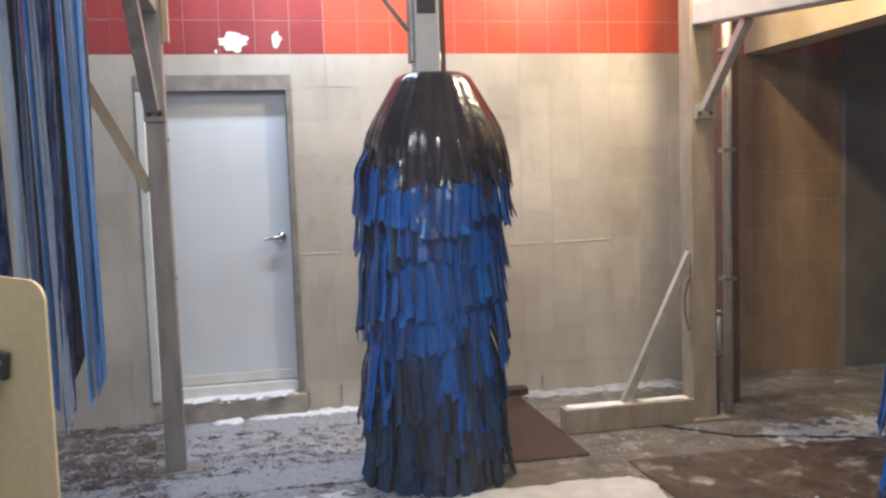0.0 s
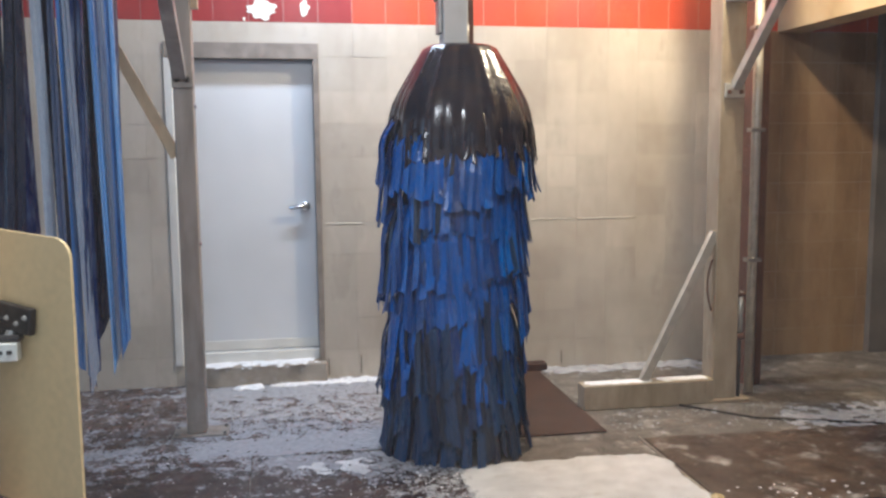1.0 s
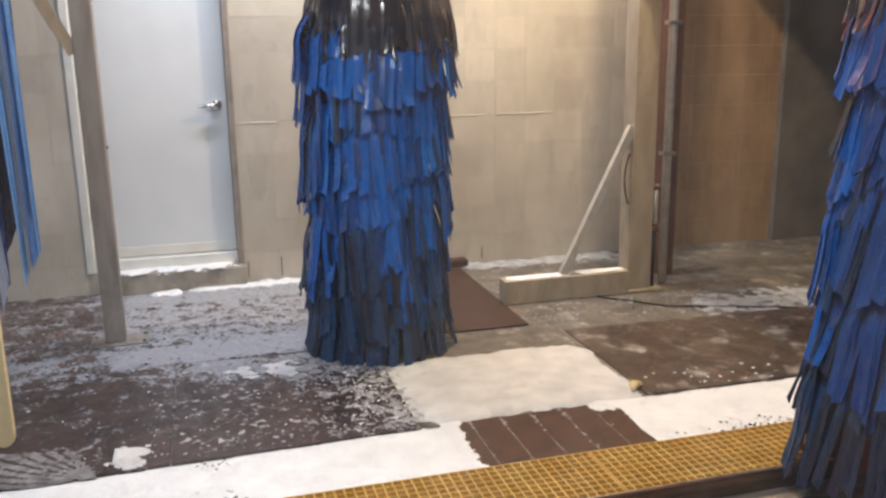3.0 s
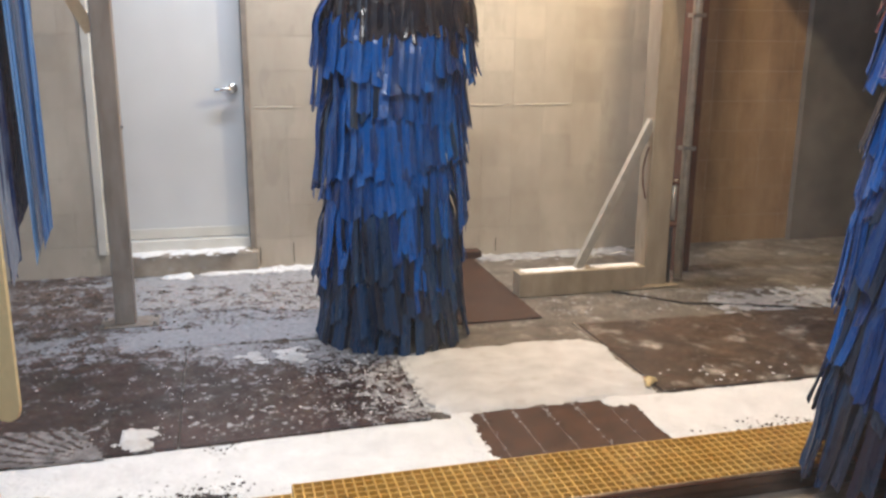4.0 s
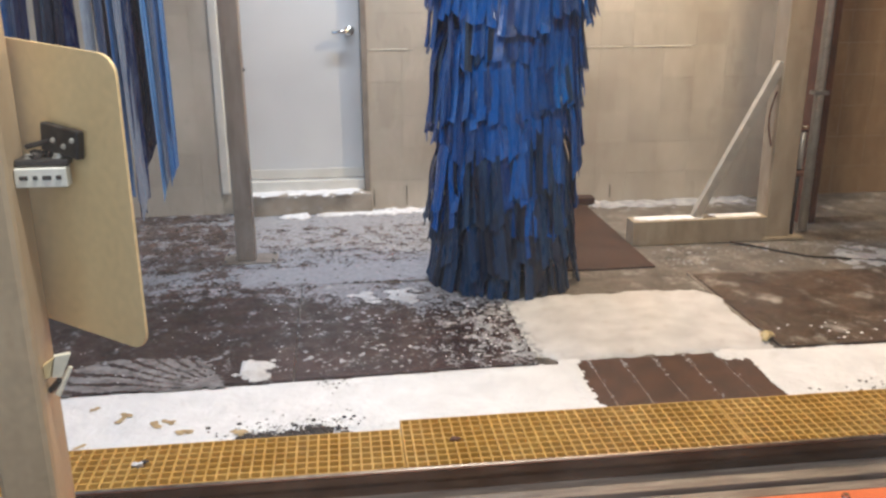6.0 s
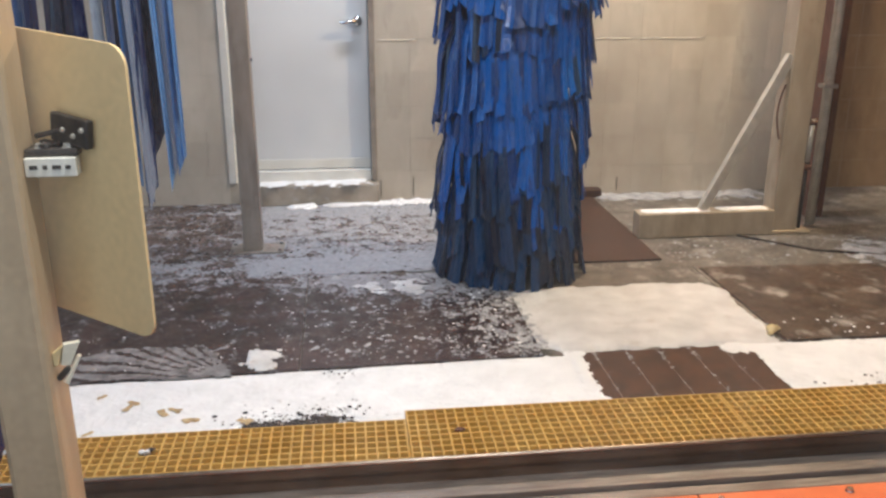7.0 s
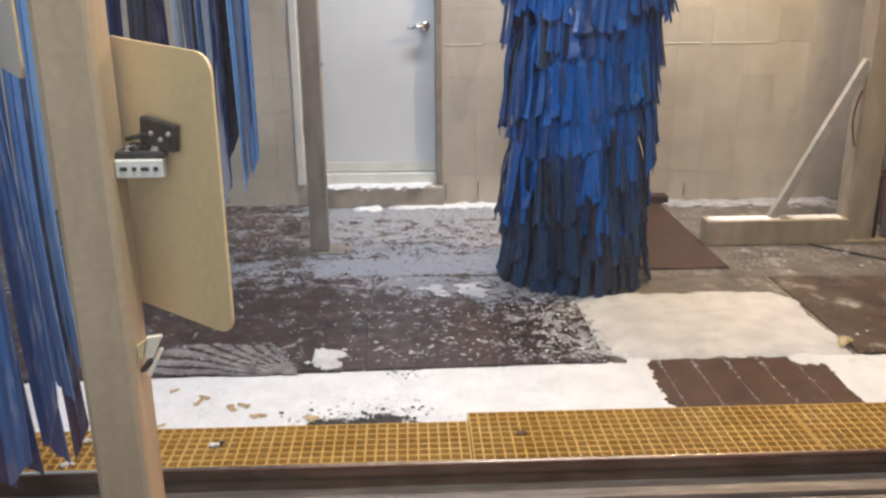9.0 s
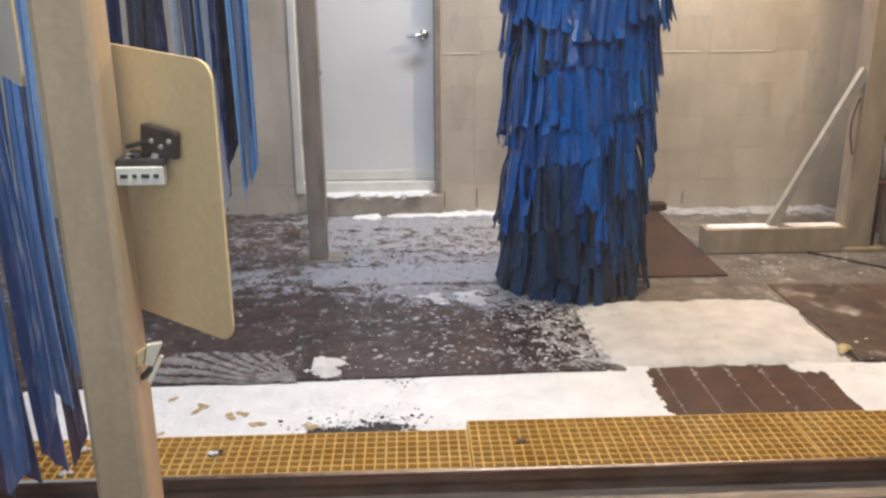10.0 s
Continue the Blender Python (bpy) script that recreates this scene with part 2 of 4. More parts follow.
M = {
    "white_tile": tile_material("white_tile", (0.47, 0.42, 0.345), (0.575, 0.52, 0.43), (0.34, 0.275, 0.195), (0.22, 0.5)),
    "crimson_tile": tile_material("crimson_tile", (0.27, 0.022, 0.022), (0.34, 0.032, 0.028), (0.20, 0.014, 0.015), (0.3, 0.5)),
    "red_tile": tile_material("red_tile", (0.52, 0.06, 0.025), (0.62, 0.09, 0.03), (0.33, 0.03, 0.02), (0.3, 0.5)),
    # stained brown, and darkened further for the dimness right of the gantry
    "dim_brown_tile": tile_material("dim_brown_tile", (0.31, 0.20, 0.105), (0.38, 0.255, 0.14), (0.13, 0.064, 0.030), (0.3, 0.55), 0.15, (0.40, 0.68)),
    "grout": plain("grout", (0.38, 0.335, 0.27), (0.50, 0.445, 0.36), 5.0, (0.7, 0.9)),
    "plaster": plain("plaster", (0.72, 0.66, 0.50), (0.80, 0.73, 0.56), 3.0, (0.6, 0.8)),
    "tan_plaster": plain("tan_plaster", (0.42, 0.33, 0.19), (0.52, 0.42, 0.26), 3.0, (0.6, 0.8)),
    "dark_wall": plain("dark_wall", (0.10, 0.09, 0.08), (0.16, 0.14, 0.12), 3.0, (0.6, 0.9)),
    "ceiling_paint": plain("ceiling_paint", (0.45, 0.43, 0.38), (0.55, 0.52, 0.46), 2.0, (0.7, 0.9)),
    "door_paint": plain("door_paint", (0.60, 0.61, 0.61), (0.68, 0.685, 0.68), 2.0, (0.20, 0.34), bump=0.02, grain=320.0, spots=(0.62, 0.63, 0.62), spot_at=(0.6, 0.8)),
    "shaded_frame_paint": plain("shaded_frame_paint", (0.19, 0.16, 0.13), (0.28, 0.24, 0.20), 9.0, (0.35, 0.6)),
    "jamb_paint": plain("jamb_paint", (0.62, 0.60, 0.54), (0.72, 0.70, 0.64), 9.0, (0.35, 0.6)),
    "chrome": plain("chrome", (0.75, 0.75, 0.75), (0.85, 0.85, 0.85), 20.0, (0.12, 0.25), 1.0, 0.02),
    "steel": plain("steel", (0.15, 0.095, 0.065), (0.27, 0.19, 0.14), 5.0, (0.12, 0.24), 1.0, 0.04, 40.0, stretch=(1, 4, 4)),
    "lip_steel": plain("lip_steel", (0.42, 0.34, 0.26), (0.66, 0.56, 0.45), 3.0, (0.28, 0.5), 1.0, 0.05, 50.0, stretch=(1, 4, 4)),
    "dull_steel": plain("dull_steel", (0.30, 0.28, 0.26), (0.48, 0.46, 0.43), 9.0, (0.35, 0.6), 0.8, 0.15),
    "zinc": plain("zinc", (0.50, 0.48, 0.42), (0.66, 0.63, 0.55), 14.0, (0.35, 0.55), 0.5, 0.12, spots=(0.36, 0.30, 0.22), spot_at=(0.56, 0.75)),
    "post_paint": plain("post_paint", (0.46, 0.34, 0.20), (0.57, 0.435, 0.27), 5.0, (0.35, 0.6), 0.0, 0.03, spots=(0.38, 0.29, 0.18), spot_at=(0.55, 0.8), stretch=(2, 2, 0.4)),
    "gantry_paint": plain("gantry_paint", (0.315, 0.255, 0.175), (0.43, 0.355, 0.25), 6.0, (0.35, 0.6), 0.0, 0.15, spots=(0.24, 0.18, 0.12), spot_at=(0.54, 0.76), stretch=(2, 2, 0.5)),
    "grey_post": plain("grey_post", (0.25, 0.215, 0.18), (0.37, 0.325, 0.28), 6.0, (0.35, 0.6), 0.2, 0.15, spots=(0.24, 0.20, 0.17), spot_at=(0.55, 0.75), stretch=(2, 2, 0.4)),
    "cream": plain("cream", (0.78, 0.575, 0.28), (0.84, 0.635, 0.325), 2.5, (0.35, 0.5), 0.0, 0.05, spots=(0.62, 0.50, 0.30), spot_at=(0.6, 0.85)),
    "step_concrete": plain("step_concrete", (0.25, 0.21, 0.165), (0.38, 0.33, 0.265), 7.0, (0.4, 0.7), 0.0, 0.25, spots=(0.40, 0.38, 0.36), spot_at=(0.58, 0.75)),
    "rust": plain("rust", (0.09, 0.038, 0.022), (0.15, 0.062, 0.034), 8.0, (0.6, 0.9), 0.0, 0.3),
    "plate_brown": plain("plate_brown", (0.030, 0.012, 0.006), (0.056, 0.022, 0.010), 5.0, (0.5, 0.75), 0.0, 0.15),
    "slat_brown": plain("slat_brown", (0.042, 0.015, 0.006), (0.085, 0.034, 0.014), 9.0, (0.6, 0.85), 0.0, 0.2, spots=(0.20, 0.16, 0.13), spot_at=(0.62, 0.72)),
    "black_metal": plain("black_metal", (0.03, 0.025, 0.022), (0.07, 0.06, 0.05), 30.0, (0.3, 0.6), 0.5, 0.2),
    "grp_yellow": plain("grp_yellow", (0.60, 0.33, 0.05), (0.74, 0.46, 0.11), 9.0, (0.3, 0.5), 0.0, 0.1, spots=(0.34, 0.20, 0.06), spot_at=(0.56, 0.8), random_by=0.3),
    "trench": plain("trench", (0.07, 0.045, 0.02), (0.14, 0.09, 0.04), 9.0, (0.5, 0.8)),
    "orange": plain("orange", (0.72, 0.13, 0.03), (0.80, 0.19, 0.05), 6.0, (0.3, 0.5), 0.0, 0.05, spots=(0.45, 0.10, 0.04), spot_at=(0.62, 0.8)),
    "conveyor": plain("conveyor", (0.16, 0.13, 0.11), (0.34, 0.30, 0.26), 12.0, (0.3, 0.6), 0.5, 0.3, stretch=(0.3, 3, 3)),
    "concrete": foamy("wet_concrete", (0.10, 0.085, 0.07), (0.20, 0.175, 0.145), (0.55, 0.72), 6.0, 48.0, (0.58, 0.68), foam=(0.48, 0.45, 0.40)),
    "foam_floor": drying_film("foam_filmed_concrete", (0.045, 0.028, 0.024), (0.12, 0.082, 0.072), (0.375, 0.380, 0.40), ((-0.78, 0.9, 4.40, 6.1, 0.10, 0.08), (-0.66, 0.9, 4.50, 4.72, 0.07, 0.26), (-0.95, 0.9, 5.62, 6.1, 0.08, 0.07), (-1.6, -0.9, 4.55, 4.75, 0.10, 0.10)), 0.42, 10.0),
    "mat": drying_film("wet_rubber_mat", (0.022, 0.011, 0.010), (0.066, 0.036, 0.032), (0.36, 0.355, 0.37), ((0.30, 0.9, 3.2, 4.5, 0.20, 0.05), (-0.35, 0.9, 4.02, 4.6, 0.12, 0.09), (-3.4, 0.0, 4.22, 4.7, 0.10, 0.07)), 0.385, 11.0),
    "mat_brown": foamy("brown_rubber_mat", (0.05, 0.032, 0.022), (0.11, 0.072, 0.048), (0.55, 0.72), 5.0, 42.0, (0.64, 0.70), foam=(0.46, 0.43, 0.38)),
    "worn_foam": plain("worn_foam", (0.56, 0.55, 0.54), (0.73, 0.72, 0.705), 6.0, (0.7, 0.9), 0.0, 0.6, 70.0, 0.008, spots=(0.42, 0.38, 0.34), spot_at=(0.56, 0.78)),
    "wiped_foam": plain("wiped_foam", (0.11, 0.10, 0.10), (0.29, 0.28, 0.28), 16.0, (0.4, 0.7), 0.0, 0.3, 90.0, 0.003),
    "groove": plain("groove", (0.13, 0.085, 0.06), (0.30, 0.22, 0.17), 8.0, (0.6, 0.8)),
    "foam": plain("foam", (0.78, 0.78, 0.78), (0.89, 0.89, 0.89), 7.0, (0.7, 0.9), 0.0, 0.6, 55.0, 0.010, spots=(0.55, 0.53, 0.50), spot_at=(0.58, 0.80)),
    "thin_foam": plain("thin_foam", (0.28, 0.28, 0.285), (0.48, 0.48, 0.49), 14.0, (0.5, 0.8), 0.0, 0.4, 60.0, 0.006, spots=(0.25, 0.22, 0.21), spot_at=(0.55, 0.70)),
    # navy carries the shade among the hanging strips
    "navy": strip_material("shaded_navy_cloth", (0.012, 0.022, 0.085), (0.006, 0.009, 0.030), (0.02, 0.03, 0.07), 0.16, 0.1, 0.9),
    "sky": strip_material("light_blue_cloth", (0.13, 0.29, 0.58), (0.05, 0.15, 0.42), (0.26, 0.38, 0.58), 0.16, 0.1, 0.8),
    "dirt": plain("dirt", (0.02, 0.016, 0.014), (0.05, 0.04, 0.035), 40.0, (0.6, 0.9)),
    "leaf_litter": plain("leaf_litter", (0.36, 0.25, 0.12), (0.62, 0.46, 0.24), 30.0, (0.6, 0.8)),
    "scrap": plain("scrap", (0.62, 0.46, 0.20), (0.74, 0.60, 0.32), 30.0, (0.5, 0.7)),
    "chip": plain("chip", (0.74, 0.70, 0.56), (0.84, 0.80, 0.70), 12.0, (0.6, 0.8)),
    "blue": strip_material("blue_cloth", (0.005, 0.105, 0.43), (0.004, 0.032, 0.15), (0.008, 0.025, 0.07), 0.13, 0.0, 0.70),
    "soiled_shade_blue": strip_material("soiled_shade_cloth", (0.004, 0.036, 0.105), (0.003, 0.010, 0.030), (0.008, 0.010, 0.014), 0.20),
    "washed_blue": strip_material("washed_cloth", (0.05, 0.17, 0.47), (0.015, 0.06, 0.25), (0.40, 0.48, 0.60), 0.3, 0.1, 0.7),
    # silvery streaks and greys put the wet cloth's sheen into colour
    "pale_blue": strip_material("pale_blue_cloth", (0.035, 0.15, 0.46), (0.008, 0.014, 0.07), (0.30, 0.40, 0.55), 0.14, 0.3, 0.85),
    "silver": strip_material("sheen_grey_cloth", (0.36, 0.42, 0.50), (0.10, 0.14, 0.24), (0.05, 0.09, 0.22), 0.16, 0.1, 0.8),
    "cover": plain("black_vinyl", (0.012, 0.014, 0.028), (0.034, 0.026, 0.028), 8.0, (0.10, 0.26), 0.0, 0.25, 30.0, 0.01, spots=(0.06, 0.035, 0.025), spot_at=(0.58, 0.75)),
    "room": plain("room_paint", (0.10, 0.10, 0.10), (0.14, 0.14, 0.14), 3.0, (0.7, 0.9)),
}


def glass_material():
    m = bpy.data.materials.new("window_glass")
    m.use_nodes = True
    nt = m.node_tree
    nt.nodes.remove(nt.nodes["Principled BSDF"])
    out = nt.nodes["Material Output"]
    a, b, s = (nt.nodes.new(k) for k in ("ShaderNodeBsdfTransparent", "ShaderNodeBsdfGlossy", "ShaderNodeMixShader"))
    b.inputs["Roughness"].default_value = 0.02
    s.inputs[0].default_value = 0.03
    nt.links.new(a.outputs[0], s.inputs[1])
    nt.links.new(b.outputs[0], s.inputs[2])
    haze, film = nt.nodes.new("ShaderNodeBsdfTranslucent"), nt.nodes.new("ShaderNodeMixShader")
    haze.inputs["Color"].default_value = (0.85, 0.85, 0.85, 1)
    pos = nt.nodes.new("ShaderNodeNewGeometry").outputs["Position"]
    nt.links.new(ramp(nt, noise_of(nt, pos, 7.0, 6.0, 0.6, (3.0, 1, 0.16)), grey(0.006), grey(0.026), 0.38, 0.75), film.inputs[0])
    nt.links.new(s.outputs[0], film.inputs[1])
    nt.links.new(haze.outputs[0], film.inputs[2])
    nt.links.new(film.outputs[0], out.inputs[0])
    return m


M["glass"] = glass_material()

# ---- building helpers ----


def mesh_of(name, bm, material, smooth=False):
    me = bpy.data.meshes.new(name)
    bmesh.ops.recalc_face_normals(bm, faces=bm.faces)
    bm.to_mesh(me)
    bm.free()
    me.materials.append(M[material])
    if smooth:
        for p in me.polygons:
            p.use_smooth = True
    return me


def thing(name, bm, material, label="", category="", group="", kind="", smooth=False):
    return tagged(new(name, mesh_of(name, bm, material, smooth)), label, category, group, kind)


def base(name, place, label, category, group="", kind=""):
    ob = new(name)
    ob.location = place
    ob.empty_display_size = 0.1
    return tagged(ob, label, category, group, kind)


def part(name, bm, material, parent, label="", smooth=False):
    """One mesh under a thing; its vertices are in world coordinates."""
    ob = new(name, mesh_of(name, bm, material, smooth))
    ob.parent = parent
    loc = parent.location.copy()
    if parent.parent:
        loc = loc + parent.parent.location
    ob.location = -loc
    return tagged(ob, label)


def piece(name, me, parent, m):
    ob = new(name, me)
    ob.parent = parent
    ob.matrix_basis = Matrix.Translation(-parent.location) @ m
    return ob


def box(bm, x0, x1, y0, y1, z0, z1, bevel=0.0):
    vs = [bm.verts.new((x, y, z)) for x in (x0, x1) for y in (y0, y1) for z in (z0, z1)]
    fs = [bm.faces.new([vs[i] for i in q]) for q in ((0, 1, 3, 2), (4, 6, 7, 5), (0, 4, 5, 1), (2, 3, 7, 6), (0, 2, 6, 4), (1, 5, 7, 3))]
    if bevel:
        es = list({e for f in fs for e in f.edges})
        bmesh.ops.bevel(bm, geom=es, offset=bevel, segments=2, affect="EDGES", profile=0.5)
    return bm


def boxed(*a, bevel=0.003):
    return box(bmesh.new(), *a, bevel=bevel)


def bar(bm, a, b, w, d, roll=0.0, bevel=0.003):
    """A square bar from a to b, w wide and d deep."""
    a, b = Vector(a), Vector(b)
    old = set(bm.verts)
    box(bm, -w / 2, w / 2, -d / 2, d / 2, 0, (b - a).length, bevel)
    m = Matrix.Translation(a) @ (b - a).to_track_quat("Z", "Y").to_matrix().to_4x4() @ pose(0, 0, 0, 0, 0, roll)
    bmesh.ops.transform(bm, matrix=m, verts=[v for v in bm.verts if v not in old])
    return bm


def rod(bm, a, b, r, seg=12, r2=None):
    a, b = Vector(a), Vector(b)
    m = Matrix.Translation((a + b) / 2) @ (b - a).to_track_quat("Z", "Y").to_matrix().to_4x4()
    bmesh.ops.create_cone(bm, cap_ends=True, segments=seg, radius1=r, radius2=r if r2 is None else r2, depth=(b - a).length, matrix=m)
    return bm


def lump(bm, place, r, seed, flat=0.6):
    rnd = random.Random(seed)
    for v in bmesh.ops.create_icosphere(bm, subdivisions=1, radius=r)["verts"]:
        v.co *= rnd.uniform(0.65, 1.25)
        v.co.z *= flat
        v.co += Vector(place)
    return bm


def bolt(name, place, axis, r, parent, material="dull_steel"):
    a = Vector(axis).normalized()
    p = Vector(place)
    bm = rod(bmesh.new(), p, p + a * r * 0.35, r * 1.35, 12)
    rod(bm, p + a * r * 0.35, p + a * r * 1.2, r, 6)
    return part(name, bm, material, parent)


def sheet(x0, x1, y0, y1, z, step, inside, height):
    """A grid sheet that keeps the cells where inside(x, y) > 0."""
    nx, ny = int((x1 - x0) / step) + 1, int((y1 - y0) / step) + 1
    bm = bmesh.new()
    vs = {}
    val = {}
    for i in range(nx + 1):
        for j in range(ny + 1):
            val[i, j] = inside(x0 + i * step, y0 + j * step)

    def vert(i, j):
        if (i, j) not in vs:
            x, y = x0 + i * step, y0 + j * step
            vs[i, j] = bm.verts.new((x, y, z + height(x, y, val[i, j])))
        return vs[i, j]
    for i in range(nx):
        for j in range(ny):
            if max(val[i, j], val[i + 1, j], val[i, j + 1], val[i + 1, j + 1]) > 0 and sum(val[q] > 0 for q in ((i, j), (i + 1, j), (i, j + 1), (i + 1, j + 1))) > 1:
                bm.faces.new((vert(i, j), vert(i + 1, j), vert(i + 1, j + 1), vert(i, j + 1)))
    return bm


def nz(x, y, s, k=0.0):
    return noise.noise(Vector((x * s, y * s, k)))


# ---- structure ----
D = 6.0          # face of the back wall
X0, X1 = -4.8, 6.2
CEIL = 3.85
Z_RED = 2.54     # where the red band begins
DOOR = (-0.968, 0.075, 2.40)

bm = boxed(X0, X1, 2.735, D + 0.25, -0.12, 0.0, bevel=0)
floor = thing("floor", bm, "concrete", "wet grey-brown concrete floor of the wash bay", "floor", kind="structure")
bm = box(bmesh.new(), X0, X1, 2.47, 2.735, -0.14, -0.06)
thing("floor_trench", bm, "trench", "dark drain trench under the yellow grating", "trench", kind="structure")
bm = box(bmesh.new(), X0, X1, 0.35, 2.47, -0.14, -0.075)
thing("floor_near", bm, "concrete", "dark concrete floor under the conveyor", "floor", kind="structure")

bm = bmesh.new()
y0, y1 = D + 0.0017, D + 0.25
box(bm, X0, DOOR[0], y0, y1, 0, CEIL)
box(bm, DOOR[1], X1, y0, y1, 0, CEIL)
box(bm, DOOR[0], DOOR[1], y0, y1, DOOR[2], CEIL)
box(bm, DOOR[0], DOOR[1], y0, y1, 0, 0.15)
wall_back = thing("wall_back", bm, "grout", "tiled back wall, cream-white below a red painted band", "wall", kind="structure")
bm = boxed(X0, X1, 0.1, D + 0.25, CEIL, CEIL + 0.15, bevel=0)
thing("ceiling", bm, "ceiling_paint", "plain painted ceiling of the wash tunnel", "ceiling", kind="structure")
bm = bmesh.new()
box(bm, X1, X1 + 0.2, -2.6, D + 0.25, -0.14, CEIL)
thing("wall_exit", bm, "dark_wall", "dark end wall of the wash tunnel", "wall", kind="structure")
bm = bmesh.new()
box(bm, X0 - 0.2, X0, -2.6, 1.5, -0.14, CEIL)
box(bm, X0 - 0.2, X0, 5.6, D + 0.25, -0.14, CEIL)
box(bm, X0 - 0.2, X0, 1.5, 5.6, 3.3, CEIL)
thing("wall_entrance", bm, "plaster", "end wall with the open tunnel entrance", "wall", kind="structure")
bm = bmesh.new()
box(bm, X0, -1.9, 0.35, 0.5, -0.14, CEIL)
box(bm, 1.9, X1, 0.35, 0.5, -0.14, CEIL)
box(bm, -1.9, 1.9, 0.35, 0.5, -0.14, 0.75)
box(bm, -1.9, 1.9, 0.35, 0.5, 2.6, CEIL)
thing("wall_viewing", bm, "room", "wall with the viewing window onto the wash", "wall", kind="structure")
bm = bmesh.new()
box(bm, X0, X1, -2.6, -2.45, -0.14, CEIL)
box(bm, X0, X1, -2.45, 0.35, CEIL, CEIL + 0.15)
box(bm, X0, X1, -2.45, 0.35, -0.14, -0.02)
thing("wall_corridor", bm, "room", "dark corridor behind the viewing window", "wall", kind="structure")
window = base("window_1", (0, 0.42, 0.75), "large clear viewing window between corridor and wash", "window", kind="structure")
pane = part("pane", boxed(-1.87, 1.87, 0.42, 0.428, 0.78, 2.57, bevel=0), "glass", window, "clear glass pane")
pane.visible_shadow = False
for n, q in (("window_frame", (-1.9, 1.9, 0.395, 0.455, 0.75, 0.78)), ("window_frame", (-1.9, 1.9, 0.395, 0.455, 2.57, 2.6)),
             ("window_frame", (-1.9, -1.87, 0.395, 0.455, 0.78, 2.57)), ("window_frame", (1.87, 1.9, 0.395, 0.455, 0.78, 2.57))):
    part(n, boxed(*q), "dull_steel", window)

# the bulkhead along the tunnel's right side, and what lies past it
bulk = thing("bulkhead_beam", boxed(3.57, 3.80, 0.5, D, 2.53, CEIL, bevel=0.006), "tan_plaster", "tan-painted bulkhead beam hanging from the ceiling", "beam", kind="structure")
# the shade past x 4.43, put into a dark wall colour
thing("wall_dark", boxed(4.43, X1, D - 0.06, D + 0.002, 0, CEIL, bevel=0), "dark_wall", "stretch of back wall coloured dark for the shade there", "wall", kind="structure")

# ---- door ----
door = base("door_1", (-0.45, D + 0.08, 0.15), "closed white-painted steel door with a chrome lever handle", "door", kind="structure")
leaf = part("leaf", boxed(-0.915, 0.033, D + 0.085, D + 0.13, 0.285, 2.29, bevel=0.004), "door_paint", door, "white-painted steel door leaf")
# head and right jamb are coloured as shaded, the left jamb as lit
part("frame_head", boxed(-0.968, 0.075, D - 0.012, D + 0.14, 2.292, 2.40), "shaded_frame_paint", door, "frame head coloured brownish-grey for shade in its recess")
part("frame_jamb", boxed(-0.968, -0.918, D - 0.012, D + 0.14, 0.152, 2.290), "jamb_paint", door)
part("frame_jamb", boxed(0.036, 0.075, D - 0.012, D + 0.14, 0.152, 2.290), "shaded_frame_paint", door)
part("threshold", boxed(-0.917, 0.035, D + 0.02, D + 0.14, 0.152, 0.225), "jamb_paint", door, "soap-covered door threshold")
part("kick_strip", boxed(-0.915, 0.033, D + 0.075, D + 0.084, 0.232, 0.30, bevel=0.002), "jamb_paint", leaf)
bm = rod(bmesh.new(), (-0.035, D + 0.085, 1.262), (-0.035, D + 0.062, 1.262), 0.033, 20)
rod(bm, (-0.035, D + 0.064, 1.262), (-0.035, D + 0.025, 1.262), 0.014, 14)
rod(bm, (-0.028, D + 0.025, 1.262), (-0.15, D + 0.022, 1.254), 0.015, 12)
lump(bm, (-0.15, D + 0.022, 1.256), 0.012, 3, 1.0)
part("lever_handle", bm, "chrome", leaf, "chrome lever handle", True)
for z in (0.5, 1.25, 2.05):
    part("hinge", rod(bmesh.new(), (-0.918, D + 0.075, z), (-0.918, D + 0.075, z + 0.11), 0.011, 10), "dull_steel", leaf)
thing("door_step", boxed(-0.80, 0.085, D - 0.10, D + 0.001, 0, 0.148, bevel=0.012), "step_concrete", "low stained concrete step below the door", "step", kind="structure")

# ---- floor coverings ----
thing("floor_filmed", boxed(X0, 0.80, 4.43, D - 0.001, 0.0, 0.004, bevel=0), "foam_floor", "concrete floor under a film of drying foam", "floor", kind="structure")
G_MAT = "mats on the wash floor"


def quad_slab(a, b, c, d, z0, z1, bevel=0.004):
    """A slab on four corners of the plan, counter-clockwise."""
    bm = box(bmesh.new(), 0, 1, 0, 1, z0, z1)
    a, b, c, d = (Vector(p) for p in (a, b, c, d))
    for v in bm.verts:
        u, w = v.co.x, v.co.y
        v.co.x, v.co.y = a * (1 - u) * (1 - w) + b * u * (1 - w) + c * u * w + d * (1 - u) * w
    if bevel:
        bmesh.ops.bevel(bm, geom=list(bm.edges), offset=bevel, segments=2, affect="EDGES", profile=0.5)
    return bm


